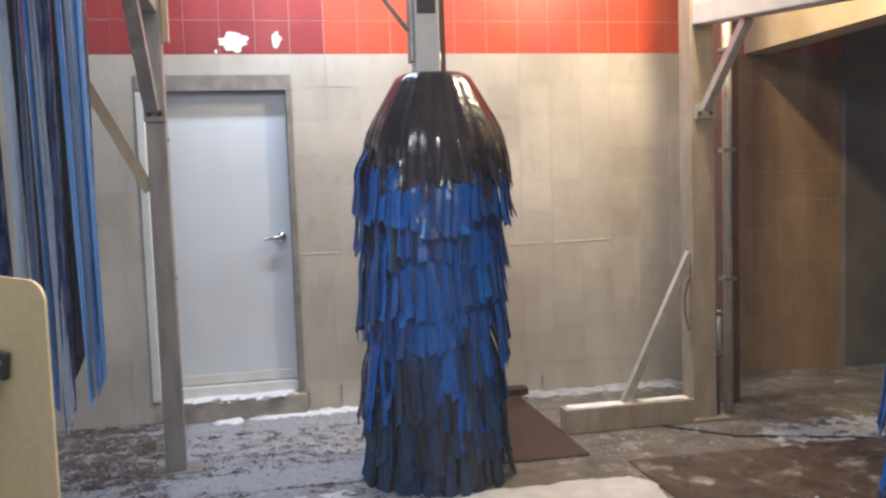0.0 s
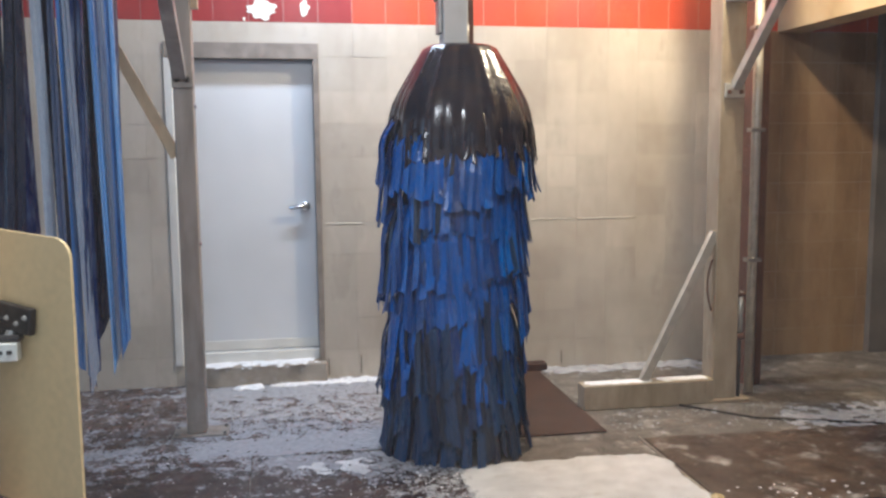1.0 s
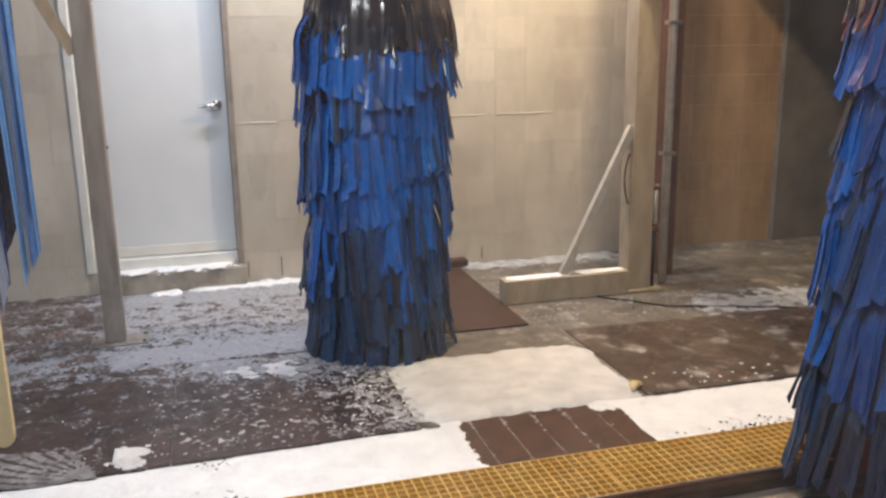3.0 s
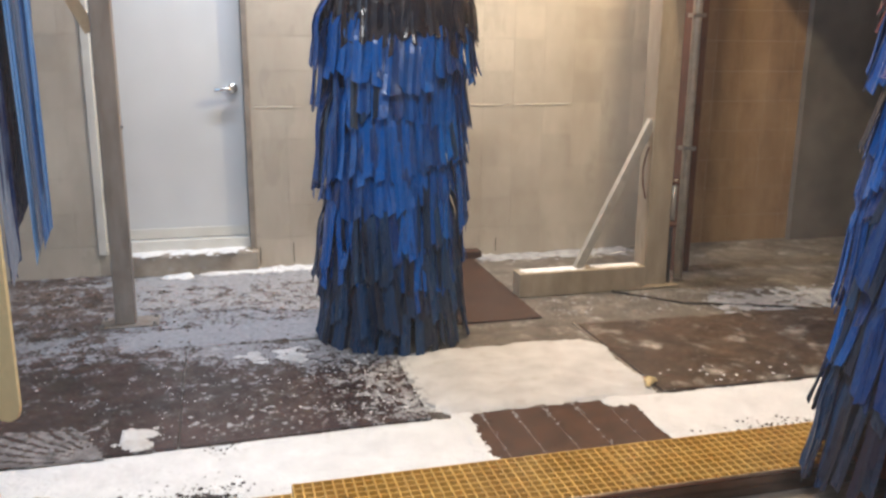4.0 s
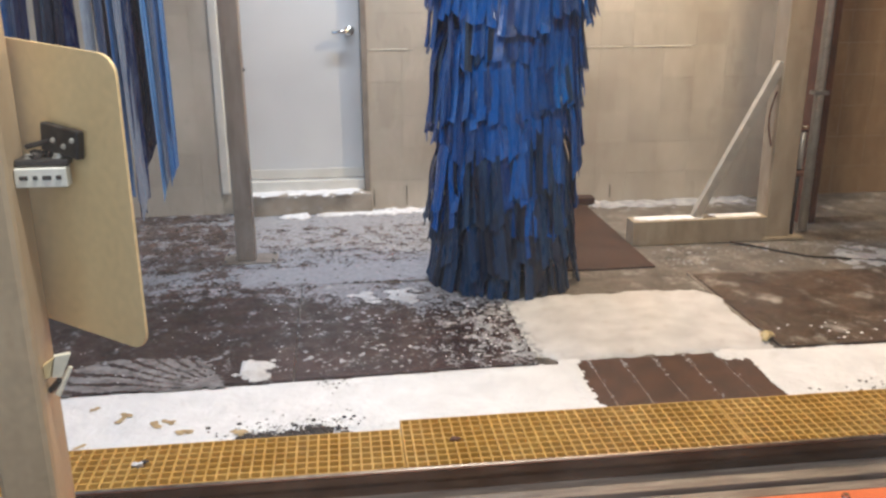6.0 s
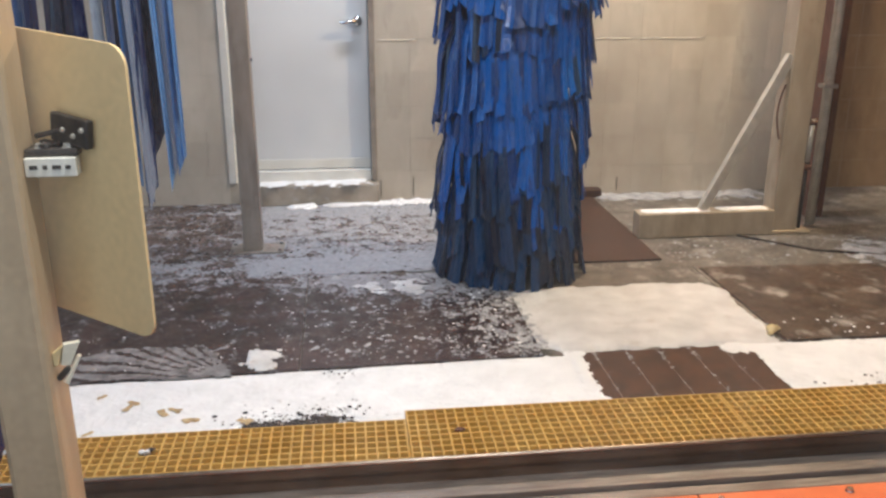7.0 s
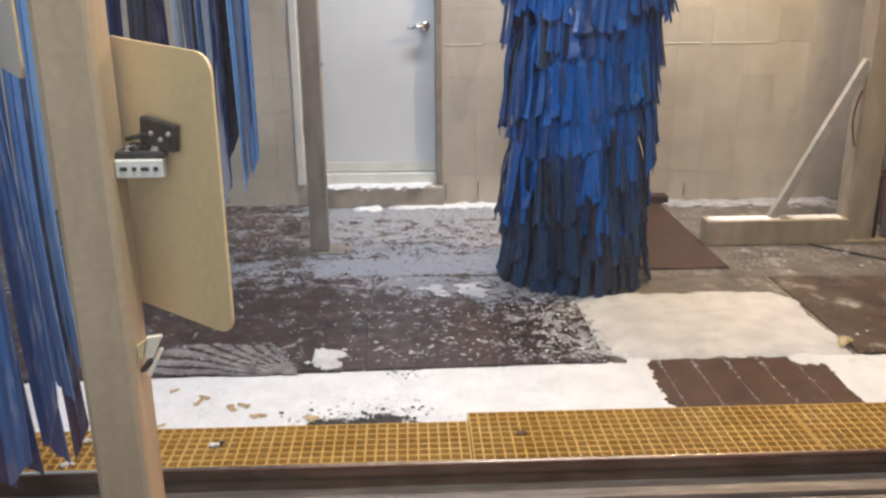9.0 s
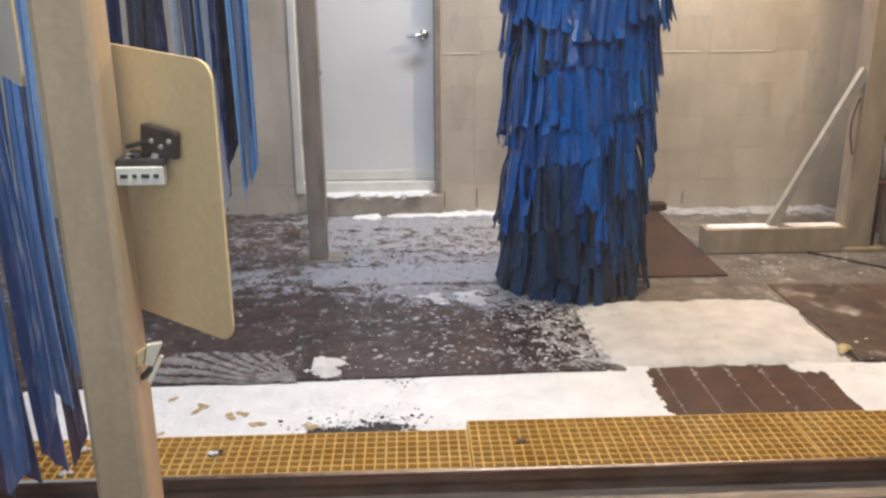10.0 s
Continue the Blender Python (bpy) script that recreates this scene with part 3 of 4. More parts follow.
for q, m, lab in ((((-3.4, 3.165), (-0.372, 3.243), (-0.372, 4.405), (-3.4, 4.53)), "mat", "dark rubber floor mat flecked with foam"),
                  (((-0.366, 3.243), (0.672, 3.273), (0.672, 4.345), (-0.366, 4.405)), "mat", "dark rubber floor mat flecked with foam"),
                  (((1.80, 3.30), (4.4, 3.27), (4.4, 4.20), (1.80, 4.29)), "mat_brown", "brown wet rubber floor mat with few foam flecks")):
    thing("floor_mat", quad_slab(*q, 0.001, 0.014), m, lab, "mat", G_MAT)
drain = base("slotted_plate", (1.2, 3.05, 0.0), "dark brown slotted drain plate, bare of foam", "drain plate")
part("backing", boxed(0.75, 1.60, 2.74, 3.272, 0.0005, 0.0082, bevel=0), "groove", drain, "pale soapy joints")
x = 0.752
while x < 1.585:
    part("slat", boxed(x, min(x + 0.1385, 1.598), 2.742, 3.271, 0.0084, 0.011, bevel=0.001), "slat_brown", drain)
    x += 0.1445
thing("floor_plate", boxed(0.72, 1.645, 4.46, D - 0.12, 0.001, 0.012, bevel=0.003), "plate_brown", "dark brown steel plate lying under the brush", "floor plate")
thing("kerb_block", boxed(1.20, 1.72, D - 0.11, D - 0.004, 0.001, 0.06, bevel=0.008), "plate_brown", "low dark block at the foot of the wall", "block")
# thin dark bars added to draw a line in the concrete
bm = bmesh.new()
bar(bm, (2.29, 4.868, 0.006), (2.62, 4.53, 0.006), 0.012, 0.012)
bar(bm, (2.62, 4.53, 0.006), (3.5, 4.20, 0.006), 0.010, 0.012)
thing("floor_cable", bm, "black_metal", "thin dark line running across the wet floor", "cable")
thing("joint_strip", boxed(1.781, 1.792, 3.42, 4.33, 0.001, 0.010, bevel=0.002), "step_concrete", "stained joint strip beside the brown mat", "strip")


def edge_field(x0, x1, y0, y1, rough, scale, seed, corner=0.08):
    def f(x, y):
        cx, cy, hx, hy = (x0 + x1) / 2, (y0 + y1) / 2, (x1 - x0) / 2 - corner, (y1 - y0) / 2 - corner
        dx, dy = abs(x - cx) - hx, abs(y - cy) - hy
        d = math.hypot(max(dx, 0), max(dy, 0)) + min(max(dx, dy), 0) - corner
        return -d + rough * (nz(x, y, scale, seed) + 0.5 * nz(x, y, scale * 3.1, seed + 3))
    return f


def foam_height(thick, seed):
    def h(x, y, v):
        k = min(max(v / 0.05, 0), 1)
        return 0.002 + thick * k * (2 - k) * (0.85 + 0.35 * nz(x, y, 5, seed)) + 0.002 * k * nz(x, y, 40, seed)
    return h


G_FOAM = "foam lying on the floor"


def foam_sheet(x0, x1, y0, y1, thick, seed, label, rough=0.02, scale=9.0, holes=(), corner=0.06, z=0.0, step=0.011, material="foam", shear=0.0):
    e = edge_field(x0, x1, y0, y1, rough, scale, seed, corner)

    def inside(x, y):
        v = e(x, y - shear * x)
        for hx, hy, hr in holes:
            d = math.hypot((x - hx) * 0.55, y - hy) - hr
            v = min(v, d + 0.06 * nz(x, y, 22, seed + 7) + 0.04 * nz(x, y, 55, seed + 9))
        return v
    return thing("foam", sheet(x0 - 0.04, x1 + 0.04, y0 - 0.12, y1 + 0.08, z, step, inside, foam_height(thick, seed)), material, label, "foam", G_FOAM, "stuff", True)


foam_sheet(-3.2, 0.815, 2.66, 3.246, 0.012, 1.3, "thick white soap foam in a long strip", 0.012, 9, ((-0.33, 2.76, 0.065), (-0.50, 2.79, 0.03), (-0.22, 2.80, 0.035)), 0.03, shear=0.027)
foam_sheet(1.555, 4.2, 2.66, 3.33, 0.012, 5.1, "thick white soap foam in a long strip", 0.012, 8, (), 0.03, shear=-0.02)
foam_sheet(0.66, 1.79, 3.295, 4.085, 0.016, 9.4, "greyish soap foam patch with rounded corners", 0.034, 12, (), 0.15, step=0.008, material="worn_foam")
foam_sheet(1.60, 1.77, 3.30, 3.45, 0.010, 9.8, "corner of the greyish foam patch", 0.015, 9, (), 0.03, material="worn_foam")
foam_sheet(0.765, 0.83, 2.74, 3.285, 0.008, 31.0, "ragged foam edge creeping over the slotted plate", 0.045, 16, (), 0.03, 0.010)
foam_sheet(1.47, 1.60, 3.20, 3.30, 0.008, 33.0, "foam corner creeping over the slotted plate", 0.03, 14, (), 0.05, 0.010)
foam_sheet(-0.60, -0.475, 3.25, 3.46, 0.012, 12.0, "small heap of soap foam on a mat", 0.07, 17, (), 0.05, 0.014, material="worn_foam")
foam_sheet(-0.10, 0.03, 4.12, 4.24, 0.004, 41.0, "thin foam patch on a mat", 0.09, 18, (), 0.05, 0.0135, material="worn_foam")
foam_sheet(0.09, 0.22, 4.08, 4.25, 0.004, 43.0, "thin foam patch on a mat", 0.09, 18, (), 0.05, 0.0135, material="worn_foam")


def smear(x, y):
    """Foam wiped over the mat in curved streaks that fan out from one point at its edge."""
    dx, dy = x + 0.63, y - 3.20
    a, d = math.degrees(math.atan2(dy, dx)), math.hypot(dx, dy)
    reach = 0.30 + 0.42 * min(1.0, max(0.0, (a - 115) / 45)) + 0.10 * nz(x, y, 4, 2.2)
    fan = math.sin(0.75 * a + 5.0 * d + 2.6 * nz(x, y, 5, 3.3))
    edge = min((a - 112) / 12, (reach - d) / 0.08, 1.0)
    return min(edge, 0.62 * fan + 0.16 + 0.25 * nz(x, y, 12, 5.5) + 0.60 * nz(x, y, 75, 1.5))


def mottle(x, y):
    """Small broken foam left on the mat, thickest by the foam patch and along the far edge."""
    near = max(0.0, 1.0 - (0.70 - x) / 0.42) + 0.55 * max(0.0, 1.0 - (4.36 - y) / 0.20) + 0.10
    return min(1.0, 0.46 * min(near, 0.9) - 0.55 + 0.85 * (nz(x, y, 34, 7.7) + 0.8 * nz(x, y, 75, 3.9)))


def low(x, y, v):
    return 0.0010 + 0.003 * min(max(v, 0), 0.6)


thing("foam", sheet(-1.5, -0.56, 3.19, 3.82, 0.0142, 0.010, smear, lambda x, y, v: 0.0008 + 0.001 * min(max(v, 0), 1)), "wiped_foam", "streaks of thin foam wiped across a mat", "foam", G_FOAM, "stuff", True)
thing("foam", sheet(-0.45, 0.71, 3.30, 4.36, 0.0142, 0.008, mottle, low), "thin_foam", "small broken foam left on a mat", "foam", G_FOAM, "stuff", True)
foam_sheet(-0.56, -0.36, 5.80, 5.89, 0.03, 47.0, "small foam heap before the door step", 0.04, 16, (), 0.04, 0.004)
foam_sheet(-0.30, 0.62, D - 0.15, D - 0.01, 0.014, 17.0, "soap foam lying along the wall's foot", 0.08, 11, (), 0.03, 0.004)
foam_sheet(1.70, 2.95, D - 0.20, D - 0.01, 0.010, 19.0, "greyish broken foam along the wall's foot", 0.13, 14, (), 0.03, material="thin_foam")
foam_sheet(-0.80, 0.0, D - 0.11, D + 0.05, 0.010, 21.0, "broken soap foam left on the door step", 0.11, 14, (), 0.03, 0.148)
foam_sheet(1.68, 2.12, 4.90, 4.985, 0.008, 23.0, "soap foam lying on the steel base beam", 0.012, 20, (), 0.02, 0.158)
foam_sheet(2.18, 2.5, 4.90, 4.985, 0.006, 24.0, "soap foam lying on the steel base beam", 0.012, 20, (), 0.02, 0.158)
foam_sheet(2.8, 4.3, 4.3, 4.62, 0.006, 25.0, "broken soap foam smeared across the floor", 0.36, 13, (), 0.1, 0.001, 0.011, "thin_foam")

# clods of dirt, litter and scraps
rnd = random.Random(5)
bm = bmesh.new()
for i in range(1000):
    cx, cy, cs = ((-0.49, 2.785, 0.045), (-0.42, 2.79, 0.05), (-0.29, 2.815, 0.04), (-0.25, 2.80, 0.03), (-0.35, 2.84, 0.13))[i % 5]
    x, y = rnd.gauss(cx, cs), max(2.745, rnd.gauss(cy, 0.022 if i % 5 < 4 else 0.06))
    lump(bm, (x, y, 0.012), rnd.uniform(0.002, 0.006) * (2.2 if rnd.random() < 0.15 else 1), i, 0.3)
for i in range(26):
    lump(bm, (rnd.gauss(-0.20, 0.03), 3.18 + rnd.gauss(0, 0.035), 0.014), rnd.uniform(0.002, 0.007), i, 0.4)
for i in range(70):
    lump(bm, (rnd.gauss(2.05, 0.15), 2.83 + abs(rnd.gauss(0, 0.05)), 0.013), rnd.uniform(0.003, 0.008), i, 0.5)
thing("dirt_crumbs", bm, "dirt", "dark crumbs of dirt washed onto foam", "dirt", kind="stuff")
bm = bmesh.new()
for i in range(190):
    lump(bm, (0.68 - 2.2 * rnd.random() ** 1.5, 3.3 + 1.1 * rnd.random() ** 1.3, 0.0145), rnd.uniform(0.002, 0.0055) * (2.2 if rnd.random() < 0.1 else 1), i, 0.25)
for i in range(170):
    lump(bm, (0.69 - abs(rnd.gauss(0.0, 0.16)), rnd.uniform(3.3, 4.3), 0.0145), rnd.uniform(0.002, 0.006) * (2.0 if rnd.random() < 0.12 else 1), i, 0.25)
thing("foam_flecks", bm, "foam", "small white flecks of foam scattered over mats", "foam", kind="stuff")
bm = bmesh.new()
for i in range(45):
    lump(bm, (rnd.uniform(1.85, 3.2), rnd.uniform(3.3, 3.55), 0.014), rnd.uniform(0.003, 0.012), i, 0.4)
thing("foam_flecks", bm, "foam", "small white flecks of foam beside the foam strip", "foam", kind="stuff")
bm = bmesh.new()
for i in range(150):
    k = rnd.randrange(1, 6)
    lump(bm, (0.752 + 0.1445 * k - 0.003 + rnd.gauss(0, 0.006), rnd.choice((rnd.uniform(2.82, 3.26), rnd.gauss(3.22, 0.03))), 0.0115), rnd.uniform(0.002, 0.006), i, 0.3)
thing("foam_flecks", bm, "thin_foam", "small flecks of foam along the slotted plate", "foam", kind="stuff")
bm = bmesh.new()
for i in range(240):
    lump(bm, (1.72 + 1.7 * rnd.random(), 4.38 + 0.46 * rnd.random() ** 0.7, 0.001), rnd.uniform(0.003, 0.010) * (2.0 if rnd.random() < 0.08 else 1), i, 0.25)
for i in range(200):
    lump(bm, (-1.6 + 2.1 * rnd.random(), rnd.uniform(4.5, 5.8), 0.005), rnd.uniform(0.003, 0.010), i, 0.25)
thing("foam_flecks", bm, "thin_foam", "greyish flecks of foam scattered on concrete", "foam", kind="stuff")
bm = bmesh.new()
for i in range(320):
    lump(bm, (-1.6 + 2.2 * rnd.random(), rnd.uniform(4.46, 5.85), 0.005), rnd.uniform(0.003, 0.011), i, 0.25)
thing("dirt_crumbs", bm, "dirt", "dark crumbs of dirt scattered over filmed concrete", "dirt", kind="stuff")
for i, (x, y, r) in enumerate(((-1.00, 2.98, 0.030), (-0.985, 3.02, 0.026), (-0.86, 2.93, 0.034), (-0.82, 2.945, 0.026), (-1.12, 3.08, 0.022), (-0.75, 2.86, 0.030), (-0.55, 2.835, 0.034), (-1.10, 2.80, 0.022))):
    lf = bmesh.new()
    q = random.Random(70 + i)
    turn = q.uniform(-1.3, 1.3)
    for k in range(7):
        u = (k / 3 - 1) * 0.7 * r
        lump(lf, (x + u * math.cos(turn) + q.gauss(0, 0.06) * r, y + u * math.sin(turn) + q.gauss(0, 0.20) * r, 0.0145), r * q.uniform(0.36, 0.50), 700 + 9 * i + k, 0.14)
    thing("leaf_scrap", lf, "leaf_litter", "brown sodden leaf scrap lying in foam", "litter", "leaf scraps in the foam")
bm = lump(bmesh.new(), (1.765, 3.39, 0.03), 0.032, 44, 0.7)
lump(bm, (1.80, 3.40, 0.026), 0.024, 45, 0.6)
lump(bm, (1.75, 3.36, 0.024), 0.018, 46, 0.7)
thing("paper_scrap", bm, "scrap", "crumpled yellowish scrap beside the foam patch", "litter")

for i, (x, y, r, m) in enumerate(((-0.865, 2.60, 0.017, "foam"), (-0.84, 2.612, 0.012, "dirt"), (-0.85, 2.585, 0.010, "conveyor"), (0.215, 2.625, 0.015, "rust"), (-1.45, 2.665, 0.020, "worn_foam"), (-1.32, 2.65, 0.018, "worn_foam"), (-1.50, 2.56, 0.020, "worn_foam"), (-1.33, 2.50, 0.018, "worn_foam"))):
    gb = lump(bmesh.new(), (x, y, 0.047), r, 300 + i, 0.5)
    lump(gb, (x + r, y + 0.4 * r, 0.046), r * 0.7, 310 + i, 0.5)
    thing("debris_lump", gb, m, "small wet lump of debris on yellow grating", "litter", "lumps on the grating")

# ---- grating, steel edge and conveyor ----
CELL = 0.0365


def shared(name, bm, material):
    return mesh_of(name, bm, material)


bars = {}


def grating(x0, n, y0, rows, label):
    g = base("floor_grating", (x0 + n * CELL / 2, y0 + rows * CELL / 2, 0.045), label, "grating", "grating panels over the trench")
    if rows not in bars:
        half = rows * CELL / 2
        bars[rows] = (shared("long_bar", boxed(0, n * CELL, -0.0033, 0.0033, -0.030, -0.0005, bevel=0.0012), "grp_yellow"),
                      shared("cross_bar", boxed(-0.0033, 0.0033, -half, half, -0.030, 0, bevel=0.0012), "grp_yellow"))
    for j in range(rows + 1):
        piece("long_bar", bars[rows][0], g, pose(x0, y0 + j * CELL - 0.002 * (j == rows), 0.045))
    for i in range(n + 1):
        piece("cross_bar", bars[rows][1], g, pose(x0 + i * CELL + (0.004 if i == 0 else -0.004 if i == n else 0), y0 + rows * CELL / 2, 0.045))
    return g


grating(0.036, 33, 2.4595, 9, "yellow moulded grating panel over the drain trench")
grating(0.036 + 33 * CELL + 0.003, 33, 2.4595, 9, "yellow moulded grating panel over the drain trench")
grating(0.033 - 33 * CELL, 33, 2.4690, 7, "narrower yellow moulded grating panel beside the foam")
grating(0.030 - 66 * CELL, 33, 2.4690, 7, "narrower yellow moulded grating panel beside the foam")

edge = base("steel_edge", (0, 2.447, -0.075), "stainless steel edge with a paler lip before the grating", "edge rail")
part("face", boxed(X0, X1, 2.436, 2.456, -0.075, 0.046, bevel=0.004), "steel", edge)
# paler metal puts the highlight along the edge into the rod's colour
part("lip", rod(bmesh.new(), (X0, 2.447, 0.046), (X1, 2.447, 0.046), 0.0085, 16), "lip_steel", edge, "lip in paler metal for the edge's highlight", True)
bm = bmesh.new()
box(bm, X0, X1, 2.385, 2.436, -0.075, -0.030, 0.004)
thing("conveyor_rail", bm, "conveyor", "worn grey steel conveyor rail", "rail", "conveyor rails")
bm = bmesh.new()
box(bm, X0, X1, 2.33, 2.378, -0.075, -0.022, 0.004)
thing("conveyor_rail", bm, "conveyor", "worn grey steel conveyor rail", "rail", "conveyor rails")
bm = bmesh.new()
box(bm, X0, X1, 2.275, 2.325, -0.075, -0.040, 0.003)
thing("conveyor_rail", bm, "conveyor", "low worn steel conveyor rail", "rail", "conveyor rails")
x = -2.05
while x < 4.0:
    pl = base("deck_plate", (x + 0.5, 1.9, -0.03), "orange painted conveyor deck plate with bolts", "deck plate", "orange deck plates")
    deck = part("plate", boxed(x, x + 0.995, 1.55, 2.255, -0.07, -0.026, bevel=0.004), "orange", pl)
    for bx in (0.06, 0.5, 0.935):
        for by in (1.62, 2.215):
            bolt("bolt", (x + bx, by, -0.027), (0, 0, 1), 0.011, deck, "chrome")
    x += 1.0

# ---- posts and frames ----
arch = base("left_gantry", (-0.705, 4.98, 0.0), "grey steel gantry post with knee braces and base plate", "gantry")
part("post", boxed(-0.764, -0.656, 4.865, 4.975, 0.012, CEIL - 0.002, bevel=0.008), "grey_post", arch)
foot = part("base_plate", boxed(-0.845, -0.53, 4.825, 5.01, 0.005, 0.014), "grey_post", arch)
for x in (-0.825, -0.552):
    for y in (4.85, 4.985):
        bolt("anchor_bolt", (x, y, 0.014), (0, 0, 1), 0.010, foot, "dull_steel")
part("knee_brace", bar(bmesh.new(), (-0.722, 4.835, 2.06), (-0.747, 4.385, 2.62), 0.075, 0.05), "dull_steel", arch, "dark steel knee brace")
brace_foot = part("bracket", boxed(-0.768, -0.652, 4.847, 4.864, 2.00, 2.09), "grey_post", arch)
for x in (-0.739, -0.683):
    bolt("bolt", (x, 4.847, 2.045), (0, -1, 0), 0.012, brace_foot, "black_metal")
part("side_brace", bar(bmesh.new(), (-0.768, 4.93, 1.62), (-1.30, 4.93, 2.67), 0.016, 0.065), "post_paint", arch, "tan flat diagonal brace")
part("top_beam", boxed(-0.80, -0.67, 2.0, 4.863, 2.60, 2.72, bevel=0.008), "grey_post", arch)
for z in (1.12, 1.90):
    bolt("bolt", (-0.656, 4.90, z), (1, 0, 0), 0.011, arch, "chrome")

part("board", boxed(-0.652, -0.616, 4.885, 4.935, 2.44, 3.2), "post_paint", arch, "tan strip of board beside the post")

gan = base("right_gantry", (2.62, 4.98, 0.0), "cream-grey steel gantry with base beam and diagonal braces", "gantry")
part("post", boxed(2.535, 2.70, 4.90, 5.06, 0.0, CEIL - 0.002, bevel=0.008), "gantry_paint", gan)
part("base_beam", boxed(1.65, 2.533, 4.876, 5.0, 0.001, 0.158, bevel=0.006), "gantry_paint", gan)
part("base_foot", boxed(2.50, 2.78, 4.87, 5.09, 0.001, 0.02, bevel=0.004), "gantry_paint", gan)
part("diagonal_brace", bar(bmesh.new(), (2.07, 4.935, 0.16), (2.54, 4.935, 1.11), 0.045, 0.055), "zinc", gan, "pale flat diagonal brace")
part("knee_brace", bar(bmesh.new(), (2.63, 4.89, 2.03), (2.63, 4.40, 2.50), 0.055, 0.055), "zinc", gan, "pale steel knee brace")
part("top_beam", bar(bmesh.new(), (2.62, 4.90, 2.62), (2.62, 2.2, 2.36), 0.14, 0.14, bevel=0.008), "jamb_paint", gan, "pale steel beam across the lane")
brace_foot = part("bracket", boxed(2.56, 2.69, 4.882, 4.899, 1.96, 2.05), "zinc", gan)
for x in (2.585, 2.665):
    bolt("bolt", (x, 4.882, 1.995), (0, -1, 0), 0.011, brace_foot, "rust")
for z in (1.50, 1.80):
    bolt("bolt", (2.70, 4.96, z), (1, 0, 0), 0.012, gan, "rust")
bm = bmesh.new()
pts = [(2.53 - 0.032 * math.sin(math.pi * k / 8), 4.94, 0.60 + 0.042 * k) for k in range(9)]
for k in range(8):
    rod(bm, pts[k], pts[k + 1], 0.006, 8)
part("hose_loop", bm, "rust", gan, "small rust-brown hose loop")
pipe = base("conduit", (2.86, 5.0, 0.0), "pale vertical conduit beside the gantry post", "pipe")
part("pipe", rod(bmesh.new(), (2.855, 5.02, 0.02), (2.855, 5.02, CEIL - 0.002), 0.03, 16), "zinc", pipe, smooth=True)
for z in (0.9, 1.75, 2.4):
    part("clip", boxed(2.81, 2.90, 4.985, 5.06, z, z + 0.025), "dull_steel", pipe)
# dark red-brown upright right of the conduit
thing("rusty_column", boxed(2.95, 3.06, 5.22, 5.36, 0.0, CEIL - 0.002, bevel=0.005), "rust", "dark red-brown column behind the conduit", "column")
val = base("valve", (2.74, 4.93, 0.3), "brass water valve on the gantry post", "valve")
part("body", rod(bmesh.new(), (2.735, 4.94, 0.45), (2.735, 4.94, 0.72), 0.018, 12), "zinc", val, smooth=True)
for z in (0.42, 0.70):
    bm = rod(bmesh.new(), (2.70, 4.94, z), (2.76, 4.94, z), 0.022, 12)
    part("fitting", bm, "rust", val, "rusty fitting")
part("hose", rod(bmesh.new(), (2.735, 4.94, 0.0), (2.735, 4.94, 0.45), 0.011, 10), "black_metal", val, smooth=True)

# ---- near post with its splash panels ----
near = base("steel_post", (-0.667, 1.30, -0.075), "tan-painted square steel post with brackets", "post")
part("post", boxed(-0.712, -0.623, 1.26, 1.347, -0.075, CEIL - 0.002, bevel=0.010), "post_paint", near)
part("base_plate", boxed(-0.78, -0.55, 1.18, 1.43, -0.075, -0.06), "post_paint", near)


def splash_panel(place, heading, length, z0, z1, lift, label):
    """A plate from its near upright edge backwards, with rounded corners; lift tips the far end up."""
    p = base("splash_panel", (place[0], place[1], z0), label, "panel", "cream splash panels")
    bm = bmesh.new()
    r, pts = 0.03, []
    for cx, cz, a0 in ((length - r, z1 - r, 0), (r, z1 - r, 90), (r, z0 + r, 180), (length - r, z0 + r, 270)):
        for k in range(6):
            a = radians(a0 + 18 * k)
            pts.append((cx + r * math.cos(a), cz + r * math.sin(a)))
    d = Vector((-math.sin(radians(heading)), math.cos(radians(heading)), 0))
    n = Vector((d.y, -d.x, 0)) * 0.0026
    front = [bm.verts.new(Vector((place[0], place[1], z + s * lift)) + d * s - n) for s, z in pts]
    back = [bm.verts.new(Vector((place[0], place[1], z + s * lift)) + d * s + n) for s, z in pts]
    bm.faces.new(front)
    bm.faces.new(back[::-1])
    for i in range(len(pts)):
        j = (i + 1) % len(pts)
        bm.faces.new((front[i], back[i], back[j], front[j]))
    part("panel", bm, "cream", p)
    return p


pan = splash_panel((-0.453, 1.255), 57, 0.40, 1.04, 1.489, 0.09, "cream plastic splash panel clamped to a steel post")
far_panel = splash_panel((-0.815, 1.46), 31, 0.55, 1.43, 1.88, 0.0, "cream plastic splash panel behind a steel post")
part("arm", bar(bmesh.new(), (-0.70, 1.345, 1.78), (-0.835, 1.497, 1.78), 0.03, 0.02), "zinc", far_panel)
clamp = base("panel_clamp", (-0.58, 1.31, 1.31), "dirty steel clamp holding a panel to the post", "clamp")
chan = part("channel", boxed(-0.622, -0.548, 1.285, 1.308, 1.297, 1.326, bevel=0.002), "chip", clamp, "cream slotted steel channel")
for i, w in enumerate((0.012, 0.007, 0.013, 0.008)):
    x = -0.609 + 0.0165 * i
    part("slot", boxed(x - w / 2, x + w / 2, 1.2835, 1.2865, 1.3085, 1.3150, bevel=0.0012), "black_metal", chan)
